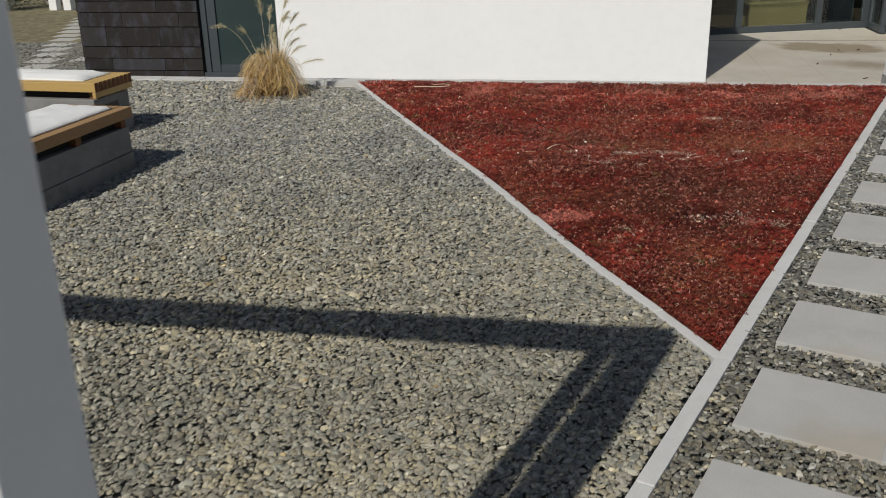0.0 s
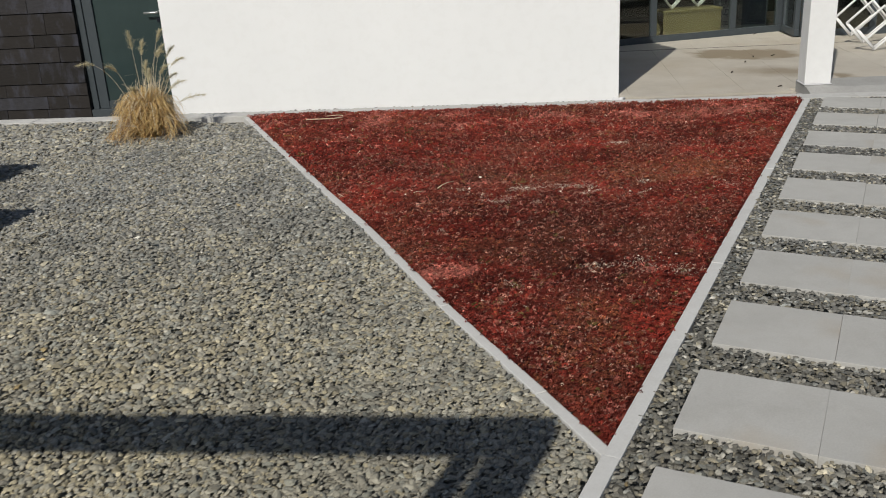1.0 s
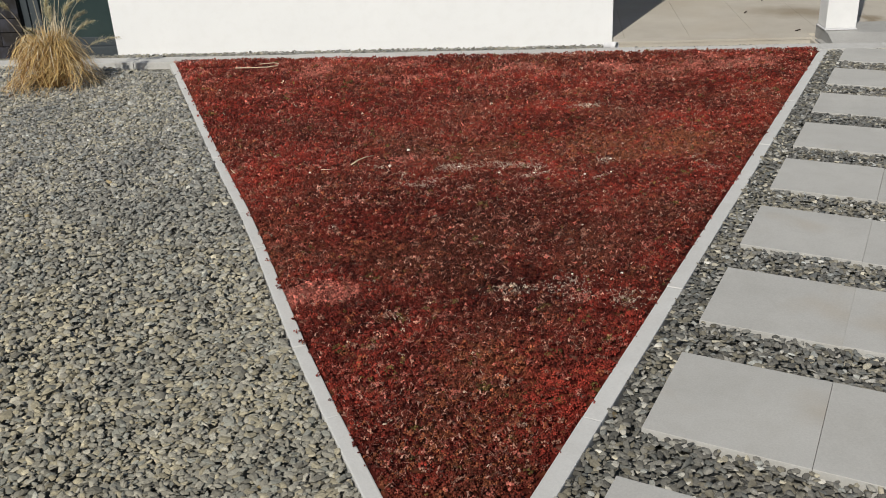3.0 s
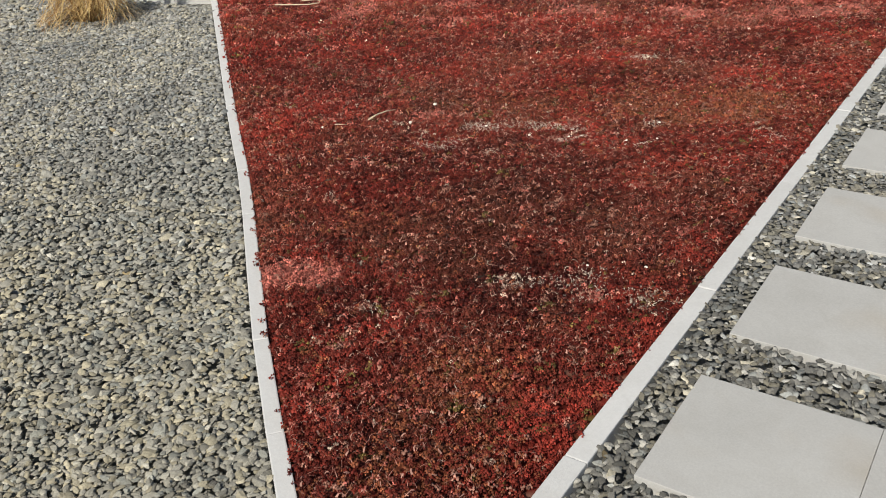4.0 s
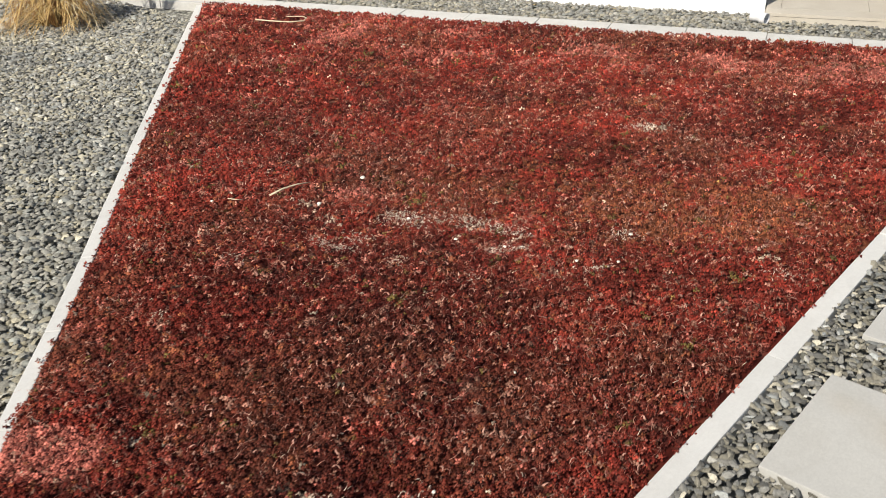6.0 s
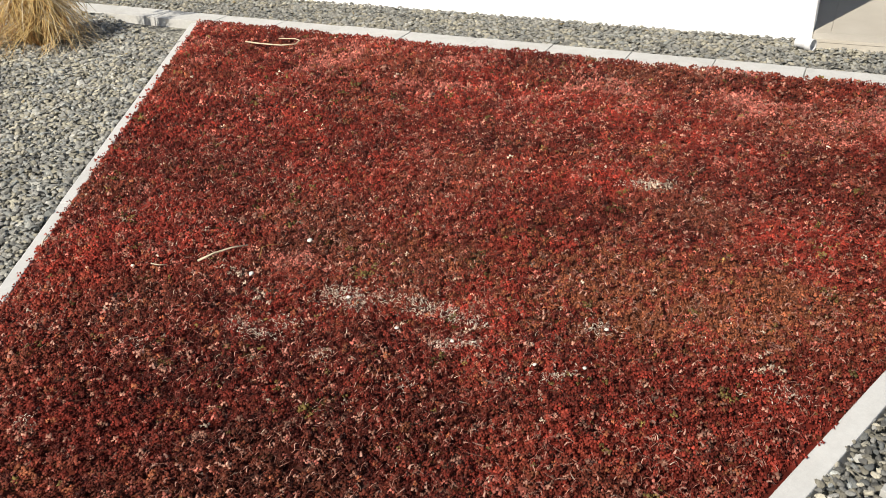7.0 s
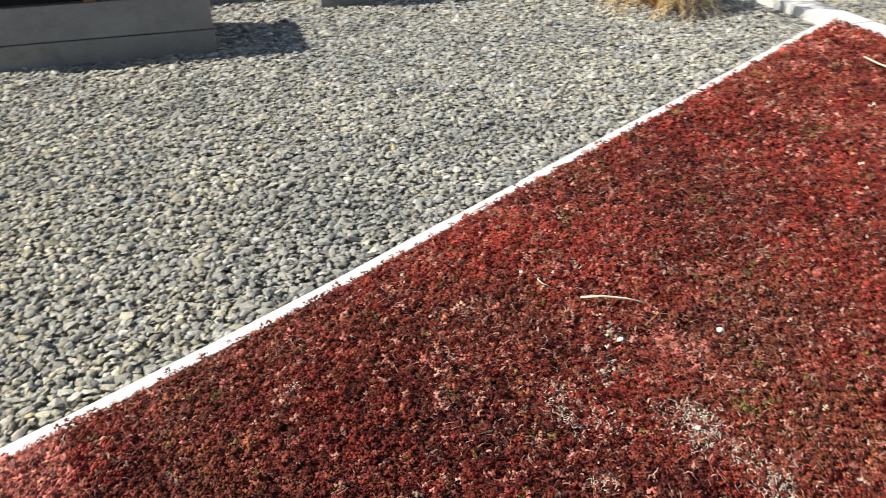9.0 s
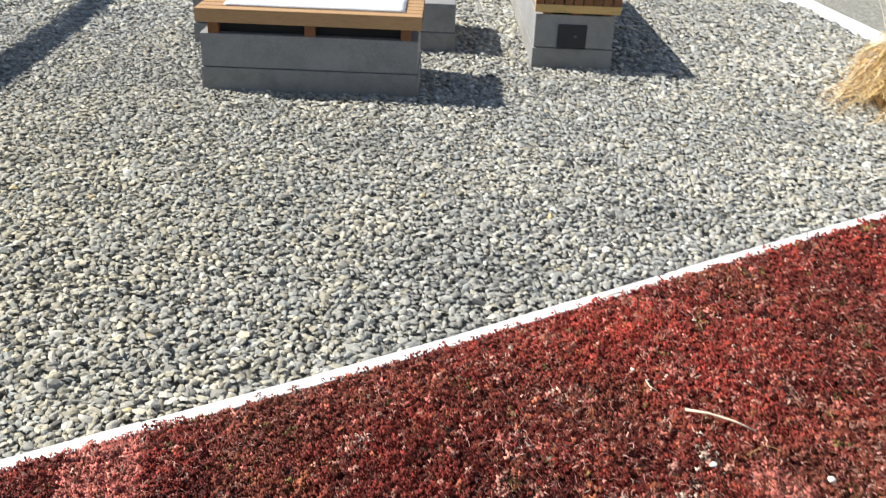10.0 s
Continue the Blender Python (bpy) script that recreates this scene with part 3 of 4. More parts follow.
def deck(name, u0, u1, v0, v1, z, along_u, board, label, mat):
    """A slatted deck of boards on edge, carried on small feet."""
    th = thing(name, B1 @ Matrix.Translation((u0, v0, z)), label, "deck")
    a, b = u1 - u0, v1 - v0
    width = b if along_u else a
    count = max(3, round(width / (board + 0.010)))
    step = width / count
    for i in range(count):
        c = (i + 0.5) * step
        size = (a, step - 0.010, 0.078) if along_u else (step - 0.010, b, 0.078)
        at = (a / 2, c, 0.1065) if along_u else (c, b / 2, 0.1065)
        bd = part("board", bm_box(*size, (0, 0, 0), 0.004, 2), mat, th)
        bd.location = at
        # board ends get the darker wood with their shade painted in
        bd.data.materials.append(M_SHADED_END)
        for f in bd.data.polygons:
            f.material_index = int(abs(f.normal[0 if along_u else 1]) > 0.8)
    for fx in (0.09, a / 2, a - 0.09):
        for fy in (0.07, b - 0.07):
            part("foot", bm_box(0.06, 0.07, 0.069, (fx, fy, 0.0345), 0.003), M_SHADED_END, th)
    # near-black block added under the boards to stand in for the gap's shade
    part("plinth", bm_box(a - 0.20, b - 0.18, 0.062, (a / 2, b / 2, 0.031), 0.003), M_DARK, th)
    if not along_u:
        part("bearer", bm_box(a - 0.01, 0.03, 0.05, (a / 2, 0.017, 0.042), 0.003), mat, th)
    return th


def mat_cushion(name, u0, u1, v0, v1, z, label):
    """A thick white mat with soft, slightly sagging edges."""
    bm = bmesh.new()
    nu, nv = 34, 18
    top, under = [], []
    for i in range(nu + 1):
        for j in range(nv + 1):
            a, b = i / nu, j / nv
            rim = min(a * (u1 - u0), (1 - a) * (u1 - u0), b * (v1 - v0), (1 - b) * (v1 - v0))
            lift = 0.036 * (1 - math.exp(-rim / 0.055)) + 0.007 * noise.noise(Vector((a * 9, b * 6, 3.3 + u0)))
            x, y = u0 + a * (u1 - u0), v0 + b * (v1 - v0)
            top.append(bm.verts.new((x, y, z + 0.009 + max(0.0, lift))))
            under.append(bm.verts.new((x, y, z)))
    w = nv + 1
    for i in range(nu):
        for j in range(nv):
            q = (i * w + j, (i + 1) * w + j, (i + 1) * w + j + 1, i * w + j + 1)
            bm.faces.new([top[k] for k in q])
            bm.faces.new([under[k] for k in q[::-1]])
    for i in range(nu):
        for j in (0, nv):
            bm.faces.new((top[i * w + j], top[(i + 1) * w + j], under[(i + 1) * w + j], under[i * w + j]))
    for j in range(nv):
        for i in (0, nu):
            bm.faces.new((top[i * w + j], top[i * w + j + 1], under[i * w + j + 1], under[i * w + j]))
    ob = solid(name, bm, M_CLOTH, label, "mat", m=B1, smooth=True)
    return ob


BT = 0.310
block_base("concrete_bench", 0.0, 1.258, 0.0, 0.62, "grey concrete block bench base on the gravel")
deck("bench_deck", -0.005, 1.272, -0.03, 0.62, BT, True, 0.09, "warm brown slatted wooden deck with a white mat", M_WOOD_OLD)
mat_cushion("bench_mat", 0.14, 1.17, 0.07, 0.58, BT + 0.145, "thick white terry mat on the wooden deck")
block_base("concrete_table", -0.32, 1.48, 1.09, 1.92, "wide grey concrete block table between the benches")
base2 = block_base("concrete_bench", 1.985, 2.515, 0.79, 3.20, "long grey concrete bench base with a dark light recess", 0.025)
recess = part("light_recess", bm_box(0.19, 0.02, 0.155, (2.238, 0.798, 0.195), 0.003), M_BLACK, base2, "dark blue-black recessed light")
part("bulb", bm_box(0.022, 0.012, 0.022, (2.258, 0.785, 0.200), 0.004), M_FRAME, recess)
deck("bench_deck", 1.975, 2.54, 0.76, 3.20, BT + 0.025, False, 0.052, "yellow-brown slatted wooden deck with sawn board ends", M_WOOD)
mat_cushion("bench_mat", 2.05, 2.46, 0.91, 3.05, BT + 0.170, "long white terry mat on the slatted deck")

# ---- white pergola whose post stands beside the path; it throws the long shadow ----
PH = 2.78
pergola = thing("pergola", Matrix.Translation((-0.699, -0.02, 0)) @ Matrix.Rotation(radians(YAW), 4, "Z"), "white painted pergola with square posts beside the path", "pergola")
part("post", bm_box(0.165, 0.165, PH + 0.03, (-0.0825, 0.0825, (PH - 0.09) / 2 - 0.006), 0.006), M_WHITE, pergola)
part("side_post", bm_box(0.092, 0.060, PH - 0.12, (-0.254, 0.08, (PH - 0.17) / 2), 0.005), M_WHITE, pergola)
part("beam", bm_box(8.6, 0.14, 0.15, (-4.3, 0.07, PH - 0.069), 0.006), M_WHITE, pergola)
part("post", bm_box(0.14, 0.14, PH - 0.10, (-8.5, 0.07, (PH - 0.19) / 2), 0.006), M_WHITE, pergola)

# ---- dry ornamental grass ----
grnd = random.Random(11)


def ribbons(strands, width, mat_name):
    """Thin tapered blades along the given lines."""
    vs, fs = [], []
    for pts in strands:
        base = len(vs)
        a = grnd.uniform(0, math.pi)
        side = Vector((math.cos(a), math.sin(a), 0.0))
        for i, p in enumerate(pts):
            w = width * (1.0 - 0.85 * i / (len(pts) - 1)) * 0.5
            vs += [p - side * w, p + side * w]
        for i in range(len(pts) - 1):
            k = base + 2 * i
            fs.append((k, k + 1, k + 3, k + 2))
    me = bpy.data.meshes.new(mat_name)
    me.from_pydata(vs, [], fs)
    return me


def grass(at, label):
    """A fountain of dry blades that arch out and hang to the ground, with stalks and nodding plumes."""
    th = thing("ornamental_grass", Matrix.Translation(at), label, "plant")
    tufts = [(grnd.uniform(0, 2 * math.pi), grnd.uniform(0.35, 1.0)) for i in range(30)]
    for mat, count, size in ((M_STRAW, 900, 1.0), (M_STRAW_PALE, 330, 1.04), (M_STRAW_OLD, 760, 0.84)):
        strands = []
        for i in range(count):
            ta, far = grnd.choice(tufts)
            a = ta + grnd.gauss(0, 0.30)
            far = max(0.10, far + grnd.gauss(0, 0.14))
            r0, reach = grnd.uniform(0, 0.07), 0.34 * far * size
            high = size * (0.46 - 0.15 * far * far) * grnd.uniform(0.70, 1.14)
            end = min(0.99, 0.52 + 0.42 * far * grnd.uniform(0.6, 1.3))
            if grnd.random() < 0.07:                      # blades that have fallen over
                a, reach, high, end = grnd.gauss(3.7, 0.5), grnd.uniform(0.30, 0.46), grnd.uniform(0.04, 0.14), 0.98
            elif mat is M_STRAW_PALE and grnd.random() < 0.12:      # pale ones that lie towards the kerb
                a, reach, high, end = grnd.gauss(0.75, 0.35), grnd.uniform(0.28, 0.52), grnd.uniform(0.03, 0.16), 0.98
            elif mat is M_STRAW_PALE and grnd.random() < 0.22:      # thin ones that still stand
                a, reach, high, end = grnd.gauss(0.9, 1.0), grnd.uniform(0.06, 0.30), grnd.uniform(0.44, 0.62), grnd.uniform(0.5, 0.62)
            bend, kink = grnd.gauss(0, 0.70), grnd.uniform(0.006, 0.036)
            pts = []
            for k in range(9):
                q = k / 8
                up = 4 * high * q * end * (1 - q * end)
                out, b = r0 + reach * q ** 1.25, a + bend * q * q
                pts.append(Vector((out * math.cos(b) + kink * math.sin(1.7 * i + 5 * q), out * math.sin(b) + kink * math.cos(2.3 * i + 4 * q), max(0.004 + 0.018 * grnd.random(), up))))
            strands.append(pts)
        me = ribbons(strands, 0.0125, "blades")
        me.materials.append(mat)
        ob = new("blades", me)
        ob.parent = th
    # flower stalks, each with its plume: how far the tip stands out along the kerb, its height, and how much it arches
    stalks = [(-0.05, 1.01, 0.2), (0.20, 1.01, 0.5), (0.08, 0.92, 0.4), (0.19, 0.86, 0.5), (0.30, 0.84, 0.5), (0.235, 0.80, 1.0), (0.39, 0.72, 0.8), (0.075, 0.72, 0.4), (0.24, 0.68, 0.6),
              (-0.49, 0.76, 1.0), (-0.25, 0.73, 0.8), (0.37, 0.50, 0.8), (0.55, 0.35, 1.0), (-0.11, 0.50, 0.9), (0.31, 0.58, 0.7), (0.05, 0.64, 0.6)]
    for far, h, arch in stalks:
        away = Vector((0.55, 0.83, 0)) * far + Vector((-0.8, 0.6, 0)) * grnd.uniform(-0.07, 0.07)
        foot = away * 0.12 + Vector((grnd.uniform(-0.03, 0.03), grnd.uniform(-0.03, 0.03), 0))
        tip = foot + away + Vector((0, 0, h))
        knee = foot + away * (0.45 - 0.10 * arch) + Vector((0, 0, h * (0.62 + 0.46 * arch)))
        pts = [foot * (1 - q) ** 2 + knee * 2 * q * (1 - q) + tip * q * q for q in [k / 14 for k in range(15)]]
        st = part("stalk", bm_tube(pts, 0.0026, 5, 0.5), M_STRAW_PALE, th)
        first = 13.6 - 13.6 * min(0.40, 0.23 / (h + 0.5 * abs(far)))
        hairs = []
        for k in range(300):
            q = grnd.random()
            at_ = first + (13.9 - first) * q
            i = min(13, int(at_))
            way = (pts[i + 1] - pts[i]).normalized()
            root = pts[i] + (pts[i + 1] - pts[i]) * (at_ - i)
            full = 0.35 + math.sin(math.pi * min(1.0, 0.12 + 0.88 * q)) * 0.9
            spread = Vector((grnd.gauss(0, 1), grnd.gauss(0, 1), grnd.gauss(0, 0.8))) * 0.0145 * full
            hairs.append([root, root + way * 0.014 + spread * 0.8, root + way * 0.034 + spread * 1.25 - Vector((0, 0, 0.005))])
        pm = ribbons(hairs, 0.0029, "plume")
        pm.materials.append(M_PLUME)
        pl = new("plume", pm)
        pl.parent = st
    return th


grass((-6.285, 6.765, -0.035), "clump of dry straw-yellow ornamental grass with plumes")

# ---- straws and white chips lying on the sedum ----


def litter(name, pts, r, mat, label, category):
    return solid(name, bm_tube(pts, r, 6, 0.6), mat, label, category, smooth=True)


litter("straw", [(-2.655, 5.752, 0.038), (-2.650, 5.815, 0.045), (-2.641, 5.885, 0.043), (-2.627, 5.948, 0.034)], 0.0042, M_STRAW_PALE, "straight bleached straw lying on the sedum", "straw")
litter("straw", [(-2.520, 5.922, 0.028), (-2.545, 5.948, 0.034), (-2.568, 5.968, 0.037), (-2.565, 6.000, 0.036), (-2.553, 6.031, 0.030)], 0.0018, M_STRAW_OLD, "thin kinked stem lying on the sedum", "straw")
litter("straw", [(-2.790, 5.640, 0.026), (-2.765, 5.632, 0.036), (-2.742, 5.645, 0.034), (-2.735, 5.672, 0.026)], 0.0026, M_STRAW_PALE, "short curled pale stem on the sedum", "straw")
litter("straw", [(-5.007, 7.561, 0.036), (-4.870, 7.574, 0.044), (-4.721, 7.631, 0.046), (-4.668, 7.704, 0.046), (-4.716, 7.775, 0.046), (-4.779, 7.788, 0.044), (-4.883, 7.739, 0.038)], 0.0052, M_STRAW_PALE, "long bleached straw curled at its end on the sedum", "straw")
litter("straw", [(-3.326, 5.495, 0.015), (-3.276, 5.454, 0.020), (-3.225, 5.423, 0.022)], 0.003, M_STRAW_PALE, "short straw lying across the kerb", "straw")


M_CHIP = m_plain("limestone_chip", (0.80, 0.77, 0.68), 0.85, vary=0.12, scale=60, bump=0.3)


def chip(x, y, r, label="small white limestone chip on the sedum"):
    bm = bmesh.new()
    bmesh.ops.create_icosphere(bm, subdivisions=2, radius=r)
    for v in bm.verts:
        v.co *= 1 + 0.55 * noise.noise(v.co * 75 + Vector((x * 9, y * 9, 0)))
        v.co.z *= 0.6
    return solid("stone_chip", bm, M_CHIP, label, "stone", m=Matrix.Translation((x, y, 0.026)), smooth=True)


for x, y, r in ((-2.498, 6.132, 0.014), (-2.450, 5.838, 0.014), (-2.826, 5.587, 0.010), (-1.817, 5.949, 0.010), (-1.637, 6.013, 0.010), (-1.586, 6.052, 0.008), (-1.256, 6.172, 0.010), (-1.374, 6.088, 0.009), (-1.325, 6.378, 0.010), (-2.074, 5.967, 0.011), (-1.15, 5.423, 0.009), (-1.807, 7.406, 0.010), (-0.823, 4.996, 0.009), (-1.009, 4.91, 0.008)):
    chip(x, y, 0.7 * r)

# dead leaves blown onto the terrace


def dead_leaf(s, n, turn):
    bm = bmesh.new()
    rows = [[bm.verts.new((0.019 * (a - 1.5), 0.011 * w * (1 if a in (1, 2) else 0.45), 0.006 + 0.010 * abs(w) + 0.004 * a)) for w in (-1, 0, 1)] for a in range(4)]
    for a, b in zip(rows, rows[1:]):
        for k in range(2):
            bm.faces.new((a[k], a[k + 1], b[k + 1], b[k]))
    return solid("dead_leaf", bm, M_BARK_DARK, "dark curled dead leaf on the terrace", "leaf", m=TERRACE @ pose(s, n, TERR - 0.004, 0, 0, turn))


for s, n, turn in ((2.635, 2.665, 20), (2.33, 2.62, 80), (3.0, 5.25, 10), (1.72, 1.30, 50), (2.05, 0.10, 5), (2.42, 0.02, 30), (2.10, 2.15, 65)):
    dead_leaf(s, n, turn)

# ---- beyond the slate wing: a second slab path, tan ground, posts and a shrub ----
path2 = thing("path_rear", Matrix.Identity(4), "second path of grey slabs beyond the slate wing", "path", kind="structure")
slab2 = mesh_of("paving_slab", bm_box(0.5, 0.44, 0.05, (0, 0, 0), 0.004, 1), M_SLAB)
for i in range(-4, 11):
    k = new("paving_slab", slab2)
    k.parent = path2
    k.matrix_basis = pose(-13.79 - 0.51 * i, 9.50 + 0.50 * i, LOW - 0.068, 0, 0, YAW)
k = new("paving_slab", slab2)
k.parent = path2
k.matrix_basis = pose(-13.15, 9.90, LOW - 0.068, 0, 0, YAW)
solid("bare_earth", prism([(-30.0, 4.12), (-16.0, 4.16), (-9.0, 4.10), (-9.0, 14.0), (-14.0, 15.0), (-30.0, 14.5)], LOW - 0.10, LOW - 0.047), M_TAN, "bare olive-tan earth beyond the second path", "ground", "structure", HOUSE)


def fence_post(m, label):
    th = thing("fence_post", m, label, "post", "white posts")
    part("shaft", bm_box(0.22, 0.22, 1.5, (0, 0, 0.75), 0.01), M_WHITE, th)
    part("cap", bm_box(0.26, 0.26, 0.04, (0, 0, 1.52), 0.006), M_WHITE, th)
    return th


fp = fence_post(pose(-21.44, 15.58, LOW - 0.05, 0, 0, 20), "square white post at the edge of the ground")
copy_thing(fp, pose(-21.07, 15.74, LOW - 0.05, 0, 0, 20))


def shrub(at, seed, label):
    """A bare-twigged shrub with a thin dark crown."""
    rr = random.Random(seed)
    th = thing("shrub", Matrix.Translation(at), label, "shrub")
    tips = []
    for i in range(16):
        a, l = rr.uniform(0, 6.28), rr.uniform(0.6, 1.3)
        out = rr.uniform(0.3, 0.9)
        pts = [Vector((out * q * math.cos(a + 0.4 * q), out * q * math.sin(a + 0.4 * q), l * (q - 0.2 * q * q))) for q in (0, 0.25, 0.5, 0.75, 1)]
        part("limb", bm_tube(pts, 0.022, 5, 0.3), M_BARK, th)
        tips += pts[2:]
    vs, fs = [], []
    for i in range(2600):
        c = rr.choice(tips) + Vector((rr.gauss(0, 0.17), rr.gauss(0, 0.17), rr.gauss(0, 0.15)))
        c.z = max(0.03, c.z)
        d, e = Vector((rr.gauss(0, 1), rr.gauss(0, 1), rr.gauss(0, 1))).normalized(), Vector((rr.gauss(0, 1), rr.gauss(0, 1), rr.gauss(0, 1))).normalized()
        k = len(vs)
        vs += [c - d * 0.035, c + e * 0.016, c + d * 0.035, c - e * 0.016]
        fs.append((k, k + 1, k + 2, k + 3))
    me = bpy.data.meshes.new("crown")
    me.from_pydata(vs, [], fs)
    me.materials.append(M_LEAF)
    ob = new("crown", me)
    ob.parent = th
    return th


shrub((-22.7, 15.1, LOW - 0.05), 1, "dark shrub with pale bare twigs behind the posts")
shrub((-23.1, 16.6, LOW - 0.05), 2, "dark shrub with pale bare twigs behind the posts")
shrub((-24.0, 15.0, LOW - 0.05), 3, "dark shrub with pale bare twigs behind the posts")

# ---- the path's slabs ----
path = thing("path", Matrix.Identity(4), "path of square grey concrete slabs laid in rows in dark gravel", "path", kind="structure")
slab = mesh_of("paving_slab", bm_box(0.4984, 0.499, 0.05, (0, 0, 0), 0.002, 2), M_SLAB)
for i in range(-11, 11):
    top = 2.253 + 0.754 * i
    for x in (-0.2005, 0.2985):
        k = new("paving_slab", slab)
        k.parent = path
        k.matrix_basis = pose(x + rng.uniform(-0.0008, 0.0008), top - 0.25 + rng.uniform(-0.004, 0.004), -0.025 + rng.uniform(-0.002, 0.002), rng.uniform(-0.15, 0.15), rng.uniform(-0.15, 0.15), rng.uniform(-0.12, 0.12))

# ---- loose gravel ----


def stone_shapes(count, fine):
    """Broken and half-worn stones about one unit long, with flat facets."""
    out, rr = [], random.Random(3 + fine)
    for i in range(count):
        bm = bmesh.new()
        if fine:
            bmesh.ops.create_cube(bm, size=1.0)
            bmesh.ops.subdivide_edges(bm, edges=bm.edges[:], cuts=1, use_grid_fill=True)
        else:
            bmesh.ops.create_icosphere(bm, subdivisions=1, radius=0.5)
        cuts = [(Vector((rr.gauss(0, 1), rr.gauss(0, 1), rr.gauss(0, 1))).normalized(), rr.uniform(0.22, 0.40)) for q in range(11)]
        for v in bm.verts:
            n = v.co.normalized()
            p = n * 0.5 * (1 + 0.50 * noise.noise(n * 1.9 + Vector((i * 7.1, 2.0, 5.0))))
            for way, d in cuts:
                over = p.dot(way) - d
                if over > 0:
                    p -= way * over * 0.9
            v.co = p * 1.22
        bm.normal_update()
        bmesh.ops.delete(bm, geom=[f for f in bm.faces if f.normal.z < (-0.2 if fine else -0.05)], context="FACES")
        bmesh.ops.delete(bm, geom=[v for v in bm.verts if not v.link_faces], context="VERTS")
        bm.verts.index_update()
        out.append((np.array([v.co[:] for v in bm.verts]), np.array([[v.index for v in f.verts] for f in bm.faces])))
        bm.free()
    return out


def scatter(cell, x0, x1, y0, y1, keep, jitter=0.5):
    gx, gy = np.meshgrid(np.arange(x0, x1, cell), np.arange(y0, y1, cell * 0.9), indexing="ij")
    gx[:, ::2] += cell / 2
    x = gx.ravel() + rng.uniform(-jitter, jitter, gx.size) * cell
    y = gy.ravel() + rng.uniform(-jitter, jitter, gx.size) * cell
    ok = keep(x, y)
    return x[ok], y[ok]


def stones(name, x, y, z, size, tints, fine, label):
    """Pebbles at the places given, each one turned and stretched its own way: one mesh."""
    shapes = stone_shapes(18, fine)
    pick = rng.integers(0, len(shapes), len(x))
    V, F, T, base = [], [], [], 0
    for i, (sv, sf) in enumerate(shapes):
        ids = np.nonzero(pick == i)[0]
        if not len(ids):
            continue
        m = len(ids)
        sc = np.c_[rng.uniform(0.9, 1.5, m), rng.uniform(0.68, 1.05, m), rng.uniform(0.40, 0.66, m)] * size[ids, None]
        a, b, c = rng.uniform(0, 2 * np.pi, m), rng.normal(0, 0.22, m), rng.normal(0, 0.22, m)
        p = sv[None] * sc[:, None, :]
        cb, sb, cc, s2 = np.cos(b)[:, None], np.sin(b)[:, None], np.cos(c)[:, None], np.sin(c)[:, None]
        px, py, pz = p[..., 0], p[..., 1] * cb - p[..., 2] * sb, p[..., 1] * sb + p[..., 2] * cb
        px, pz = px * cc + pz * s2, -px * s2 + pz * cc
        ca, sa = np.cos(a)[:, None], np.sin(a)[:, None]
        qx, qy = px * ca - py * sa, px * sa + py * ca
        V.append(np.stack([qx + x[ids, None], qy + y[ids, None], pz + z[ids, None]], -1).reshape(-1, 3))
        F.append((sf[None] + (base + np.arange(m) * len(sv))[:, None, None]).reshape(-1, sf.shape[1]))
        T.append(np.repeat(tints[ids], len(sv), 0))
        base += m * len(sv)
    worn = np.concatenate([np.full(len(f), i % 3 == 0) for i, f in enumerate(F)])
    ob = new(name, array_mesh(name, np.concatenate(V), np.concatenate(F), np.concatenate(T), M_GRAVEL, worn))
    return tagged(ob, label, "gravel", kind="stuff")


def pebble_tints(x, y, pale, dark, warm):
    """Pigments: greys, some beige, a few dark or ochre stones, in loose drifts."""
    m = len(x)
    drift = fractal(x, y, 0.8, 21) - 0.5
    small = fractal(x, y, 3.6, 24) - 0.5
    v = pale * np.exp(rng.normal(0, 0.20, m)) * (1 + 0.25 * drift + 0.30 * small)
    warmth = np.clip(1.25 - np.hypot(x + 2.1, y - 1.8) / 3.3, 0, 1)
    col = np.c_[v * (1.01 + 0.05 * warmth), v * 0.99, v * (0.912 - 0.115 * warmth)]
    r = rng.random(m)
    beige = r < warm * np.clip(1 + 1.6 * drift + 2.2 * small, 0, 2)
    col[beige] *= np.array([1.11, 1.055, 0.92])
    blue = (r > 0.5) & (r < 0.66 - 0.35 * small)
    col[blue] *= np.array([0.85, 0.895, 0.935])
    dk = (r > 0.86) & (r < 0.86 + dark)
    col[dk] *= 0.55
    och = r > 0.998
    col[och] *= np.array([1.2, 0.98, 0.62])
    return np.clip(col, 0.03, 0.75)


def left_of_kerb(x, y):
    """Signed distance from the outer edge of the field kerb, positive on the gravel side."""
    side = LSIDE if LSIDE.x < 0 else -LSIDE
    return (x - APEX.x) * side.x + (y - APEX.y) * side.y - 0.052 - field_bow((x - APEX.x) * LWAY.x + (y - APEX.y) * LWAY.y)


def house_n(x, y):
    return -(x - HX) * SI + (y - HY) * CO


def house_s(x, y):
    return (x - HX) * CO + (y - HY) * SI


def from_path(x, y):
    """Distance from the stretch of path between its third and eighth row."""
    q = np.clip(y, 0.0, 5.6)
    return np.hypot(x - (0.12 - 0.09 * q), y - q)


def in_field(x, y):
    ok = (x < -0.66) & ((left_of_kerb(x, y) > 0.008)) & (house_n(x, y) < KN - 0.008)
    ok &= (y > 0.75) | ((x < -2.5) & (y > 0.75 + 0.4 * (x + 2.5)))
    return ok


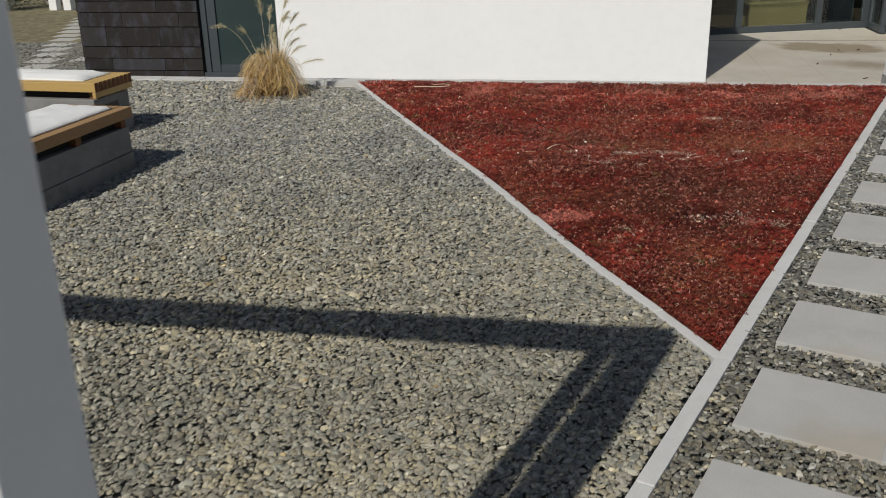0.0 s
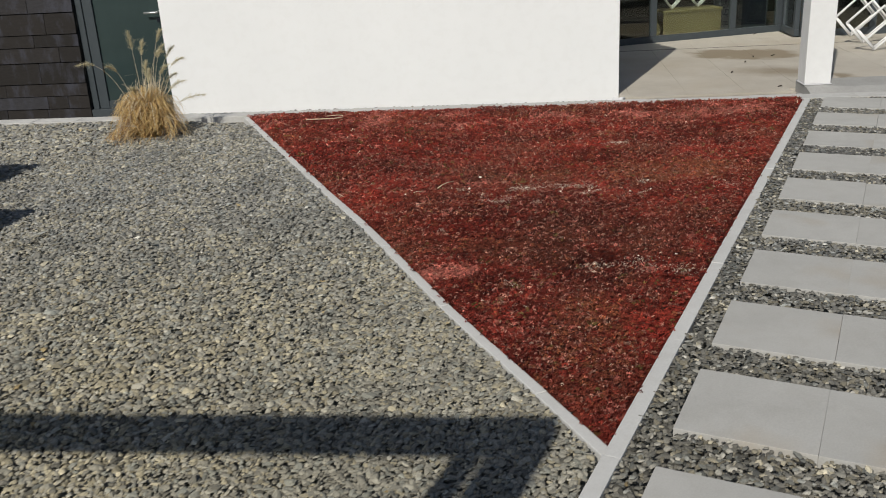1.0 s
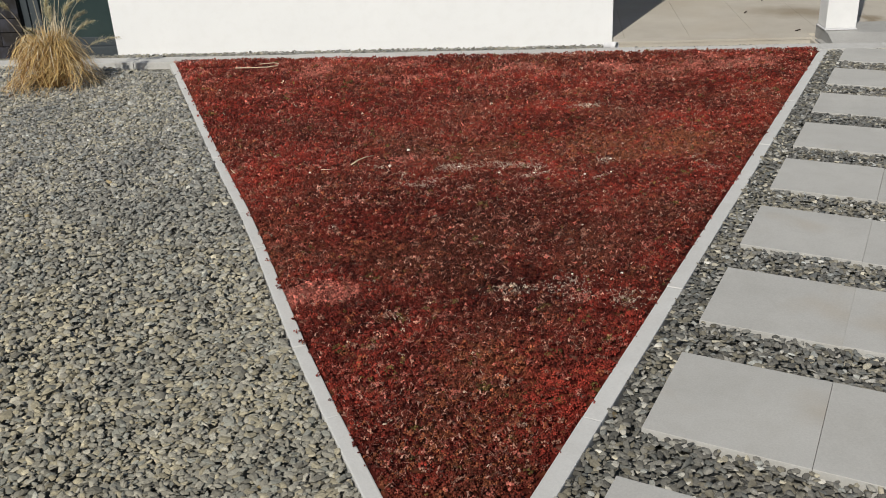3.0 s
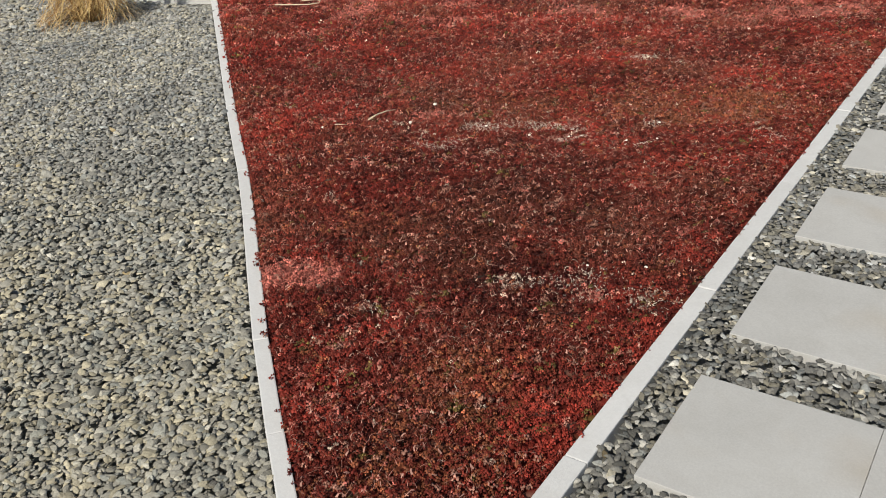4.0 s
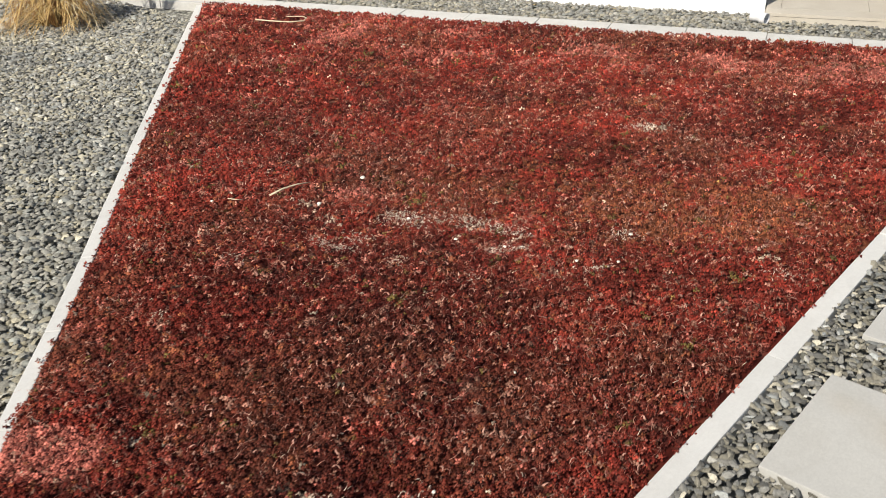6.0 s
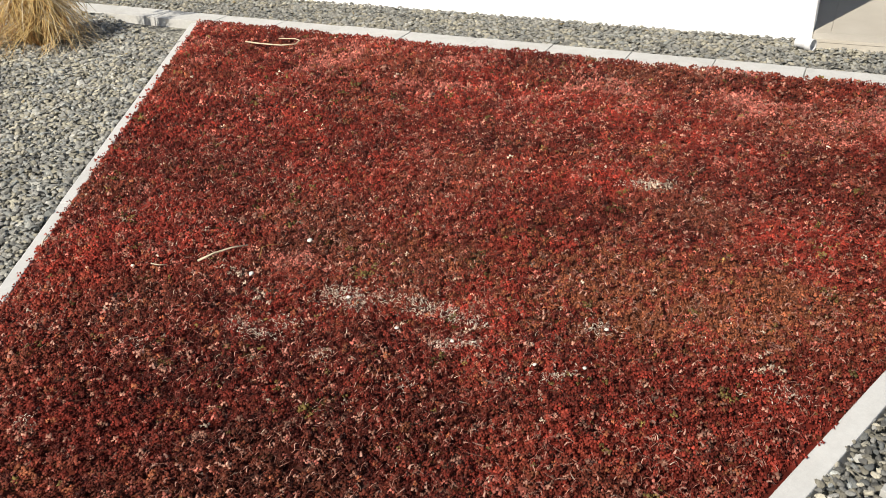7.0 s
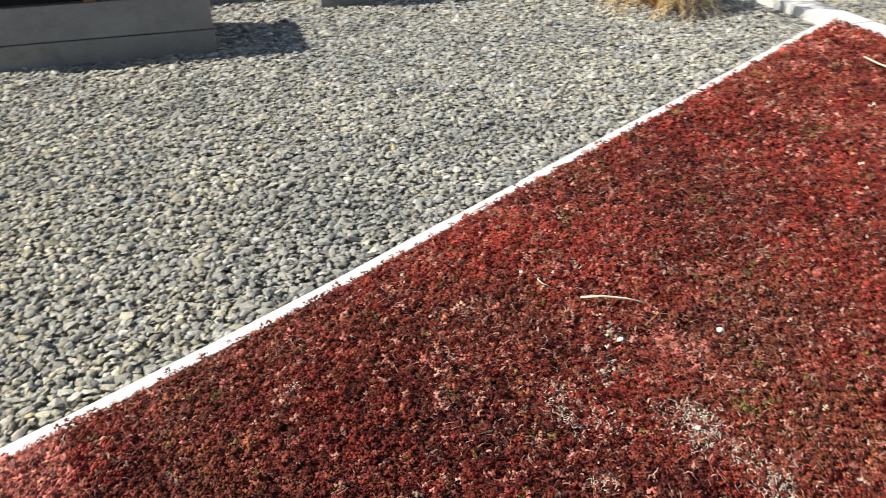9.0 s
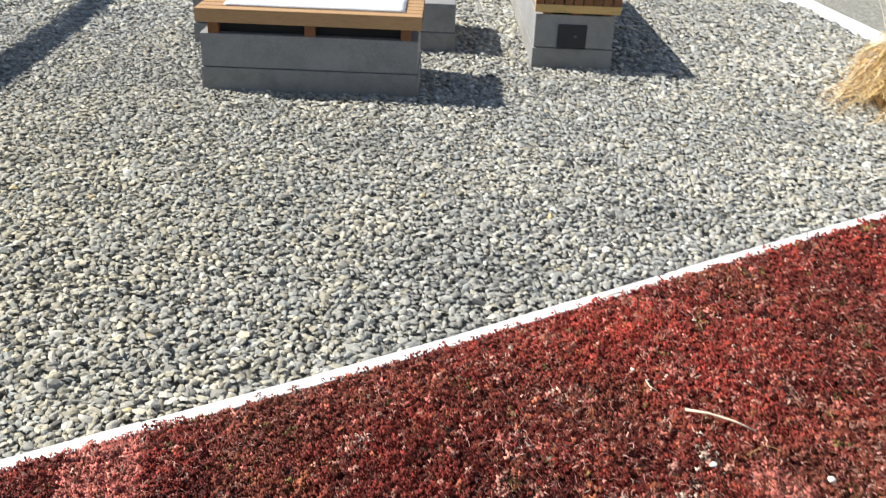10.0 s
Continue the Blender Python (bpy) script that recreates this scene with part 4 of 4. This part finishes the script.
def mingled(x, y):
    """Distance from the path with a ragged edge, so that finer and coarser stones mingle."""
    return from_path(x, y) + 1.5 * (fractal(x, y, 19.0, 15) - 0.5) + 0.5 * (fractal(x, y, 3.0, 16) - 0.5)


NEARF = 1.95
x, y = scatter(0.0168, -4.6, -0.66, 0.7, 7.4, lambda x, y: in_field(x, y) & (mingled(x, y) < NEARF))
z = -0.024 + rng.uniform(0, 0.011, len(x)) + 0.012 * (fractal(x, y, 2.0, 5) - 0.5)
stones("gravel_field_near", x, y, z, 0.0168 * np.exp(rng.normal(0.26, 0.26, len(x))), pebble_tints(x, y, 0.320, 0.06, 0.28), True, "loose grey and beige rounded gravel")
MIDF = 6.1
for name, cell, lo, hi in (("gravel_field_middle", 0.0209, NEARF, MIDF), ("gravel_field_far", 0.031, MIDF, 99.0)):
    x, y = scatter(cell, -10.2, -0.66, -1.2, 7.4, lambda x, y: in_field(x, y) & (mingled(x, y) >= lo) & (mingled(x, y) < hi) & (x > -9.6) & (y > 0.3 - 0.12 * (x + 9)))
    z = -0.025 + rng.uniform(0, 0.016, len(x)) + 0.012 * (fractal(x, y, 2.0, 5) - 0.5)
    stones(name, x, y, z, cell * np.exp(rng.normal(0.27, 0.25, len(x))), pebble_tints(x, y, 0.315, 0.07, 0.30) * np.exp(rng.normal(0, 0.11, len(x)))[:, None], False, "loose grey and beige rounded gravel")


def in_path(x, y):
    row = np.mod(y - 2.253, 0.754)
    gap = (row > 0.006) & (row < 0.754 - 0.503)
    return (y > 1.7) & (house_n(x, y) < KN - 0.01) & (x > -0.572) & (gap | (x < -0.456) | (x > 0.555))


x, y = scatter(0.0198, -0.58, 0.62, 1.7, 10.2, in_path)
z = -0.020 + rng.uniform(0, 0.016, len(x))
stones("gravel_path", x, y, z, rng.uniform(0.016, 0.030, len(x)), np.array([1.0, 1.0, 1.02]) * pebble_tints(x, y, 0.185, 0.22, 0.30) * (1 + 1.2 * (rng.random(len(x)) < 0.21))[:, None], True, "dark grey gravel with pale stones between the slabs")


def beside_rear_path(x, y):
    across = (x + 13.79) * 0.70 + (y - 9.50) * 0.714
    return (np.abs(across - 0.25) < 1.25) & (house_n(x, y) < 4.05) & (house_s(x, y) < S_SLATE - 0.05)


x, y = scatter(0.060, -17.5, -11.0, 6.5, 14.0, beside_rear_path)
stones("gravel_rear", x, y, LOW - 0.074 + rng.uniform(0, 0.02, len(x)), rng.uniform(0.055, 0.08, len(x)), pebble_tints(x, y, 0.13, 0.15, 0.25), False, "dark grey gravel beside the second path")


def in_strip(x, y):
    s, n = house_s(x, y), house_n(x, y)
    return (n > KF + 0.01) & (n < np.where(s > 0.0, -0.225, -0.01)) & (s > -6.8) & (s < 2.1)


x, y = scatter(0.037, -11.0, 0.8, 5.0, 12.4, in_strip)
n = house_n(x, y)
z = -0.39 + (LOW - 0.012 + 0.39) * (n - KF) / -KF + 0.000 + rng.uniform(0, 0.018, len(x))
stones("gravel_strip", x, y, z, rng.uniform(0.033, 0.048, len(x)), pebble_tints(x, y, 0.26, 0.10, 0.34), False, "grey and olive gravel strip at the foot of the white wall")

# ---- the red sedum bed ----


def bed_edges(x, y):
    """Distance inside the triangle from its kerbs (positive inside)."""
    side = LSIDE if LSIDE.x < 0 else -LSIDE
    return np.minimum(np.minimum(field_bow((x - APEX.x) * LWAY.x + (y - APEX.y) * LWAY.y) - (x - APEX.x) * side.x - (y - APEX.y) * side.y, -0.643 - x), KN - house_n(x, y))


def sedum_height(x, y):
    e = np.clip(bed_edges(x, y) / 0.10, 0, 1)
    return -0.004 + 0.010 * e + 0.024 * (fractal(x, y, 3.0, 31) - 0.5) + (0.014 + 0.016 * e) * (fractal(x, y, 9.0, 41) - 0.5)


def clumps(x, y, size, seed):
    """Uneven patches as plants form them: a random value from 0 to 1 for the patch that each place lies in."""
    px = x / size + 1.1 * (fractal(x, y, 0.5 / size, seed + 5) - 0.5)
    py = y / size + 1.1 * (fractal(x, y, 0.5 / size, seed + 6) - 0.5)
    table = np.random.default_rng(seed).random((128, 128, 3))
    xi, yi = np.floor(px).astype(int), np.floor(py).astype(int)
    best, value = np.full(len(px), 9.0), np.zeros(len(px))
    for a in (-1, 0, 1):
        for b in (-1, 0, 1):
            t = table[(xi + a) % 128, (yi + b) % 128]
            d = (px - xi - a - t[:, 0]) ** 2 + (py - yi - b - t[:, 1]) ** 2
            near = d < best
            best[near], value[near] = d[near], t[near, 2]
    return value


def spot(x, y, cx, cy, rx, ry, turn=0.0):
    c, s = math.cos(radians(turn)), math.sin(radians(turn))
    u, v = (x - cx) * c + (y - cy) * s, -(x - cx) * s + (y - cy) * c
    wob = 0.55 * (fractal(x, y, 5.0, 77) - 0.5)
    return np.clip(1.6 - 1.6 * (np.hypot(u / rx, v / ry) + wob), 0, 1)


def sedum_tints(x, y):
    """Leaf pigments: dark maroon to crimson in clumps, with salmon, rust, olive and bleached drifts."""
    x, y = np.ravel(x), np.ravel(y)
    m = len(x)
    big, mid = fractal(x, y, 0.9, 51), fractal(x, y, 2.6, 61)
    patch, clump = clumps(x, y, 0.085, 66), clumps(x, y, 0.030, 67)
    drift = 0.6 * fractal(x, y, 4.2, 68) + 0.4 * fractal(x, y, 10.5, 69)
    dark, red = np.array([0.092, 0.0150, 0.0100]), np.array([0.250, 0.0335, 0.0215])
    salmon, rust = np.array([0.400, 0.122, 0.092]), np.array([0.225, 0.071, 0.034])
    olive, pale = np.array([0.155, 0.108, 0.034]), np.array([0.50, 0.39, 0.30])
    mauve, tan = np.array([0.145, 0.044, 0.025]), np.array([0.30, 0.145, 0.105])
    tone = 0.30 + 1.25 * (mid - 0.42) + 0.35 * (patch - 0.5) + 0.42 * (clump - 0.5) + 0.9 * (drift - 0.5) + rng.normal(0, 0.16, m)
    col = dark + (red - dark) * np.clip(tone, 0, 1.2)[:, None]
    n = house_n(x, y)
    band = np.clip(1 - np.abs(n - KN + 0.50) / 0.85, 0, 1) * np.clip(3.6 * (drift - 0.40), 0, 1)
    pink = np.maximum.reduce([np.minimum(1.08, 2.0 * spot(x, y, -1.93, 4.375, 0.22, 0.135, 33)), 1.0 * band, 0.52 * np.clip(4.0 * (drift - 0.535), 0, 1), 0.40 * spot(x, y, -3.772, 6.704, 0.7, 0.3, -35), 0.4 * spot(x, y, -2.251, 7.554, 0.16, 0.07, 30), 0.6 * spot(x, y, -1.316, 3.825, 0.10, 0.10), 0.5 * spot(x, y, -2.436, 6.698, 0.14, 0.08, 40), 0.35 * spot(x, y, -2.973, 5.708, 0.25, 0.12), 0.30 * spot(x, y, -1.346, 3.956, 0.25, 0.2), 0.55 * spot(x, y, -4.15, 7.1, 0.35, 0.12, 30), 0.5 * spot(x, y, -3.25, 5.6, 0.16, 0.10, 40), 0.5 * spot(x, y, -2.85, 5.85, 0.17, 0.08, 30), 0.62 * spot(x, y, -2.38, 6.05, 0.24, 0.14, 30), 0.7 * spot(x, y, -3.65, 8.15, 0.34, 0.10, 20), 0.7 * spot(x, y, -2.75, 8.38, 0.34, 0.10, 25), 0.6 * spot(x, y, -2.3, 8.98, 0.28, 0.08, 20), 0.5 * spot(x, y, -1.5, 8.3, 0.32, 0.10, 20), 0.55 * spot(x, y, -4.45, 7.95, 0.16, 0.07, 20)])
    brown = np.maximum.reduce([0.48 * spot(x, y, -1.632, 6.562, 1.2, 0.6, 20), 0.45 * spot(x, y, -0.954, 3.798, 0.38, 0.65, 10), 0.45 * spot(x, y, -2.146, 6.222, 0.35, 0.2), 0.5 * spot(x, y, -1.055, 4.15, 0.26, 0.30, -50), 0.5 * spot(x, y, -1.734, 6.524, 0.28, 0.16, 45), 0.9 * spot(x, y, -2.016, 7.75, 0.17, 0.05, 50), 0.55 * spot(x, y, -1.12, 4.19, 0.20, 0.14, 30), 0.6 * spot(x, y, -1.02, 3.63, 0.16, 0.14), 0.66 * spot(x, y, -1.25, 6.70, 0.95, 0.55, 35), 0.5 * spot(x, y, -1.93, 7.72, 0.28, 0.05, 40), 0.4 * spot(x, y, -0.9, 6.85, 0.2, 0.2)])
    green = np.maximum.reduce([0.65 * spot(x, y, -1.415, 4.467, 0.12, 0.06, 40), 0.4 * spot(x, y, -1.509, 4.329, 0.07, 0.06), 0.5 * spot(x, y, -1.624, 7.432, 0.07, 0.05), 0.3 * spot(x, y, -2.147, 6.192, 0.25, 0.10), 0.35 * spot(x, y, -1.268, 6.125, 0.07, 0.05), 0.3 * spot(x, y, -5.428, 7.537, 0.12, 0.08), 0.55 * spot(x, y, -2.17, 6.13, 0.17, 0.09, 30), 0.3 * spot(x, y, -1.85, 6.46, 0.18, 0.10, 30), 0.3 * spot(x, y, -1.31, 6.07, 0.08, 0.06), 0.22 * spot(x, y, -1.4, 4.35, 0.25, 0.14, 30)])
    bleach = np.maximum.reduce([0.5 * spot(x, y, -2.098, 5.971, 0.16, 0.09, -20), 0.22 * spot(x, y, -1.79, 6.065, 0.30, 0.10, 12), 0.75 * spot(x, y, -1.837, 7.40, 0.13, 0.06, 30), 0.4 * spot(x, y, -0.762, 4.845, 0.10, 0.16), 0.3 * spot(x, y, -2.408, 5.797, 0.30, 0.10), 0.45 * spot(x, y, -1.196, 4.723, 0.13, 0.07, 30), 0.3 * spot(x, y, -1.754, 4.564, 0.12, 0.05, 40), 0.3 * spot(x, y, -0.999, 4.899, 0.12, 0.08), 0.3 * spot(x, y, -0.877, 6.547, 0.12, 0.10)])
    deep = np.maximum.reduce([0.7 * spot(x, y, -0.882, 3.647, 0.4, 0.6), 0.8 * spot(x, y, -1.542, 5.21, 0.75, 0.6, 20), 0.5 * spot(x, y, -1.084, 4.551, 0.35, 0.5, 10), spot(x, y, -1.494, 4.779, 0.6, 0.30, 10), 0.8 * spot(x, y, -2.364, 5.276, 0.7, 0.4, -35), 0.5 * spot(x, y, -2.257, 5.574, 0.6, 0.3), 0.95 * spot(x, y, -1.22, 4.62, 0.62, 0.34, 30), 0.45 * spot(x, y, -2.6, 7.33, 0.5, 0.10, 30)])
    grey = np.clip(2.6 * (fractal(x, y, 1.9, 70) - 0.50) + 0.9 * (clump - 0.6), 0, 0.75)[:, None]
    col = col * (1 - grey) + mauve * grey
    col = col * (1 - 0.50 * deep)[:, None]
    chance = 0.40 * rng.random(m) + 0.25 * patch + 0.35 * clump
    for mask, colour in ((brown, rust), (pink, salmon), (green, olive), (bleach, pale)):
        hit = chance < mask * 0.92
        col[hit] = colour * np.exp(rng.normal(0, 0.20, hit.sum()))[:, None]
    # single clumps of another kind, and stray leaves
    kind = clumps(x, y, 0.042, 71)
    for lo, hi, colour in ((0.0, 0.022, tan), (0.06, 0.115, rust), (0.13, 0.155, salmon * 0.75), (0.165, 0.182, olive * 0.8)):
        hit = (kind >= lo) & (kind < hi) & (rng.random(m) < 0.5)
        col[hit] = colour * np.exp(rng.normal(-0.12, 0.25, hit.sum()))[:, None]
    stray = rng.random(m)
    for lo, hi, colour in ((0.0, 0.028, salmon), (0.03, 0.06, rust), (0.06, 0.066, olive), (0.07, 0.073, pale), (0.08, 0.135, tan)):
        hit = (stray >= lo) & (stray < hi)
        col[hit] = colour * np.exp(rng.normal(-0.1, 0.25, hit.sum()))[:, None]
    vigour = np.exp(0.42 * (clump - 0.5) + 0.25 * (patch - 0.5)) * (0.72 + 0.50 * big)
    return np.clip(col * (np.exp(rng.normal(0, 0.20, m)) * vigour)[:, None], 0.004, 0.8)


# soil mat under the leaves: leaf tints darkened to paint shade into the gaps
step = 0.03
gx, gy = np.arange(-5.9, -0.55, step), np.arange(2.9, 9.8, step)
X, Y = np.meshgrid(gx, gy, indexing="ij")
inside = bed_edges(X, Y) > -0.03
idx = np.full(X.shape, -1)
idx[inside] = np.arange(inside.sum())
a, b, c, d = idx[:-1, :-1], idx[1:, :-1], idx[1:, 1:], idx[:-1, 1:]
ok = (a >= 0) & (b >= 0) & (c >= 0) & (d >= 0)
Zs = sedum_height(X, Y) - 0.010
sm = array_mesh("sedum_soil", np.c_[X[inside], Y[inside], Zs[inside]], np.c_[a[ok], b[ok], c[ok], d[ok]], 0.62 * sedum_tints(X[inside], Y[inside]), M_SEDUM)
tagged(new("sedum_soil", sm), "soil sheet under the sedum, leaf colours darkened for the shaded gaps", "soil", kind="structure")

BEAD = np.array([(1, 0, 0), (0, 1, 0), (-1, 0, 0), (0, -1, 0), (0, 0, 1.15)])
BEAD_FACES = np.array([(0, 1, 4), (1, 2, 4), (2, 3, 4), (3, 0, 4)])


def spun(p, tilt, way, turn):
    """Points turned about the upright by turn and then tipped over towards way."""
    ct, st = np.cos(turn)[:, None], np.sin(turn)[:, None]
    px, py, pz = p[..., 0] * ct - p[..., 1] * st, p[..., 0] * st + p[..., 1] * ct, p[..., 2]
    cw, sw, ci, si = np.cos(way)[:, None], np.sin(way)[:, None], np.cos(tilt)[:, None], np.sin(tilt)[:, None]
    u, v = px * cw + py * sw, -px * sw + py * cw
    u, pz = u * ci + pz * si, -u * si + pz * ci
    return np.stack([u * cw - v * sw, u * sw + v * cw, pz], -1)


def sedum(name, x, y, beads, radius, label):
    """Low succulent shoots: each a rosette of plump bead-like leaves, some standing higher than others."""
    m = len(x)
    tint = sedum_tints(x, y)
    edge = bed_edges(x, y)
    z = sedum_height(x, y) + rng.uniform(-0.004, 0.020, m) * np.clip(0.3 + edge / 0.05, 0.3, 1) + 0.012 * (clumps(x, y, 0.030, 67) - 0.5)
    at = np.stack([x, y, np.where(edge < 0.004, np.maximum(z, 0.003), z)], -1)
    size = radius * np.exp(rng.normal(0, 0.22, m))
    turn, way, tilt = rng.uniform(0, 2 * np.pi, m), rng.uniform(0, 2 * np.pi, m), np.abs(rng.normal(0, 0.45, m))
    V, F, T = [], [], []
    for k in range(beads):
        a = turn + 2 * np.pi * (k + rng.uniform(-0.35, 0.35, m)) / max(1, beads - 1)
        out = np.zeros(m) if k == 0 else size * rng.uniform(1.1, 1.75, m)
        wide = size * rng.uniform(0.75, 1.2, m)
        p = spun(BEAD[None] * (wide[:, None] * np.array([1.0, 0.85, 1.2]))[:, None, :], np.full(m, 0.0 if k == 0 else 0.75), a, a)
        p = p + np.stack([out * np.cos(a), out * np.sin(a), size * (0.6 if k == 0 else rng.uniform(-0.9, 0.3, m))], -1)[:, None, :]
        V.append((spun(p, tilt, way, np.zeros(m)) + at[:, None, :]).reshape(-1, 3))
        F.append((BEAD_FACES[None] + (5 * m * k + np.arange(m) * 5)[:, None, None]).reshape(-1, 3))
        T.append(np.repeat(tint * np.exp(rng.normal(0.0 if k else 0.12, 0.17, m))[:, None], 5, 0))
    ob = new(name, array_mesh(name, np.concatenate(V), np.concatenate(F), np.concatenate(T), M_SEDUM, True))
    return tagged(ob, label, "plant", kind="stuff")


def ragged(x, y):
    """Inside the bed, with shoots that creep a finger's width over the kerbs."""
    return bed_edges(x, y) > np.where(rng.random(len(x)) < 0.16, -0.009, 0.010) - 0.032 * np.clip(fractal(x, y, 24, 3) - 0.45, 0, 1)


for name, cell, radius, beads, lo, hi in (("sedum_near", 0.0132, 0.0040, 5, -1.0, 2.2), ("sedum_middle", 0.0152, 0.0050, 4, 2.2, 3.5), ("sedum_far", 0.0180, 0.0066, 3, 3.5, 99.0)):
    x, y = scatter(cell, -6.0, -0.6, 2.9, 9.8, lambda x, y: ragged(x, y) & (from_path(x, y) >= lo) & (from_path(x, y) < hi))
    sedum(name, x, y, beads, radius, "dense mat of red and crimson sedum")

# dry flower stems and curled tan leaves lying in the mat


def dry_stems(name, cell, chance, lengths, width, colour, label, reach=3.6):
    x, y = scatter(cell, -5.9, -0.6, 2.9, 9.8, lambda x, y: (bed_edges(x, y) > 0.01) & (from_path(x, y) < reach) & (fractal(x, y, 3.3, 91) > chance))
    lines = []
    for px, py in zip(x, y):
        a, l = rng.uniform(0, 6.28), rng.uniform(*lengths)
        p = Vector((px, py, float(sedum_height(px, py)) + 0.016))
        d = Vector((math.cos(a), math.sin(a), 0))
        e = Vector((-d.y, d.x, 0)) * rng.uniform(-0.9, 0.9)
        lines.append([p, p + (d + e * 0.3) * l * 0.4 + Vector((0, 0, 0.007)), p + (d + e * 0.9) * l * 0.75 + Vector((0, 0, 0.008)), p + (d + e * 1.8) * l * 0.95 + Vector((0, 0, rng.uniform(-0.004, 0.006)))])
    me = ribbons(lines, width, name)
    me.materials.append(m_plain(name, colour, 0.8, vary=0.4, scale=25, bump=0))
    tagged(new(name, me), label, "plant", kind="stuff")


dry_stems("sedum_stems", 0.034, 0.42, (0.012, 0.036), 0.0021, (0.40, 0.20, 0.15), "thin dry pinkish flower stems in the sedum")
dry_stems("bleached_stems", 0.125, 0.46, (0.010, 0.030), 0.0026, (0.54, 0.44, 0.35), "bleached stems lying in the sedum", 4.2)


def litter_patch(cx, cy, rx, ry, turn, count):
    """Bleached threads and flakes matted together on the sedum."""
    c, w = math.cos(radians(turn)), math.sin(radians(turn))
    lines = []
    for i in range(2 * count):
        u, v = rng.normal(0, 0.6) * rx, rng.normal(0, 0.6) * ry
        px, py = cx + u * c - v * w, cy + u * w + v * c
        a, l = rng.uniform(0, 6.28), rng.uniform(0.005, 0.019)
        p = Vector((px, py, float(sedum_height(px, py)) + 0.014 + rng.uniform(0, 0.008)))
        d, e = Vector((math.cos(a), math.sin(a), 0)), Vector((-math.sin(a), math.cos(a), 0)) * rng.uniform(-0.8, 0.8)
        lines.append([p, p + (d + e * 0.3) * l * 0.5 + Vector((0, 0, 0.004)), p + (d + e) * l])
    me = ribbons(lines, 0.0032, "bleached_litter")
    me.materials.append(M_LITTER)
    tagged(new("bleached_litter", me), "patch of bleached plant litter on the sedum", "plant litter", kind="stuff")


M_LITTER = m_plain("bleached_litter", (0.54, 0.455, 0.375), 0.85, vary=0.3, scale=25, bump=0)
for cx, cy, rx, ry, turn, count in ((-2.215, 5.634, 0.05, 0.04, 30, 34), (-2.12, 5.65, 0.06, 0.03, 30, 44), (-2.12, 5.74, 0.06, 0.04, 20, 46), (-1.90, 5.71, 0.03, 0.03, 0, 18), (-2.15, 5.97, 0.06, 0.04, 30, 40), (-2.06, 5.99, 0.12, 0.07, 40, 210),
                                    (-1.89, 6.10, 0.07, 0.05, 20, 80), (-1.78, 6.12, 0.09, 0.045, 20, 90), (-1.67, 6.15, 0.05, 0.03, 20, 34), (-1.66, 5.99, 0.05, 0.03, 30, 40), (-1.60, 6.04, 0.04, 0.02, 30, 26), (-1.36, 6.38, 0.06, 0.035, 40, 40),
                                    (-1.31, 6.09, 0.07, 0.03, 40, 40), (-2.38, 5.34, 0.05, 0.02, 30, 16), (-1.84, 7.38, 0.10, 0.05, 35, 120), (-1.60, 7.37, 0.05, 0.02, 40, 22), (-1.60, 5.78, 0.04, 0.03, 0, 14), (-1.16, 4.70, 0.13, 0.05, 35, 60),
                                    (-0.98, 4.86, 0.10, 0.05, 35, 60), (-0.95, 4.75, 0.08, 0.05, 20, 44), (-0.74, 4.80, 0.09, 0.07, 20, 60), (-1.52, 4.30, 0.05, 0.03, 0, 20), (-0.80, 6.45, 0.09, 0.05, 40, 34), (-2.23, 4.94, 0.03, 0.02, 0, 12)):
    litter_patch(cx, cy, rx, ry, turn, count)
dry_stems("curled_leaves", 0.062, 0.45, (0.010, 0.020), 0.0075, (0.42, 0.22, 0.17), "broad tan curled leaves in the sedum", 4.2)
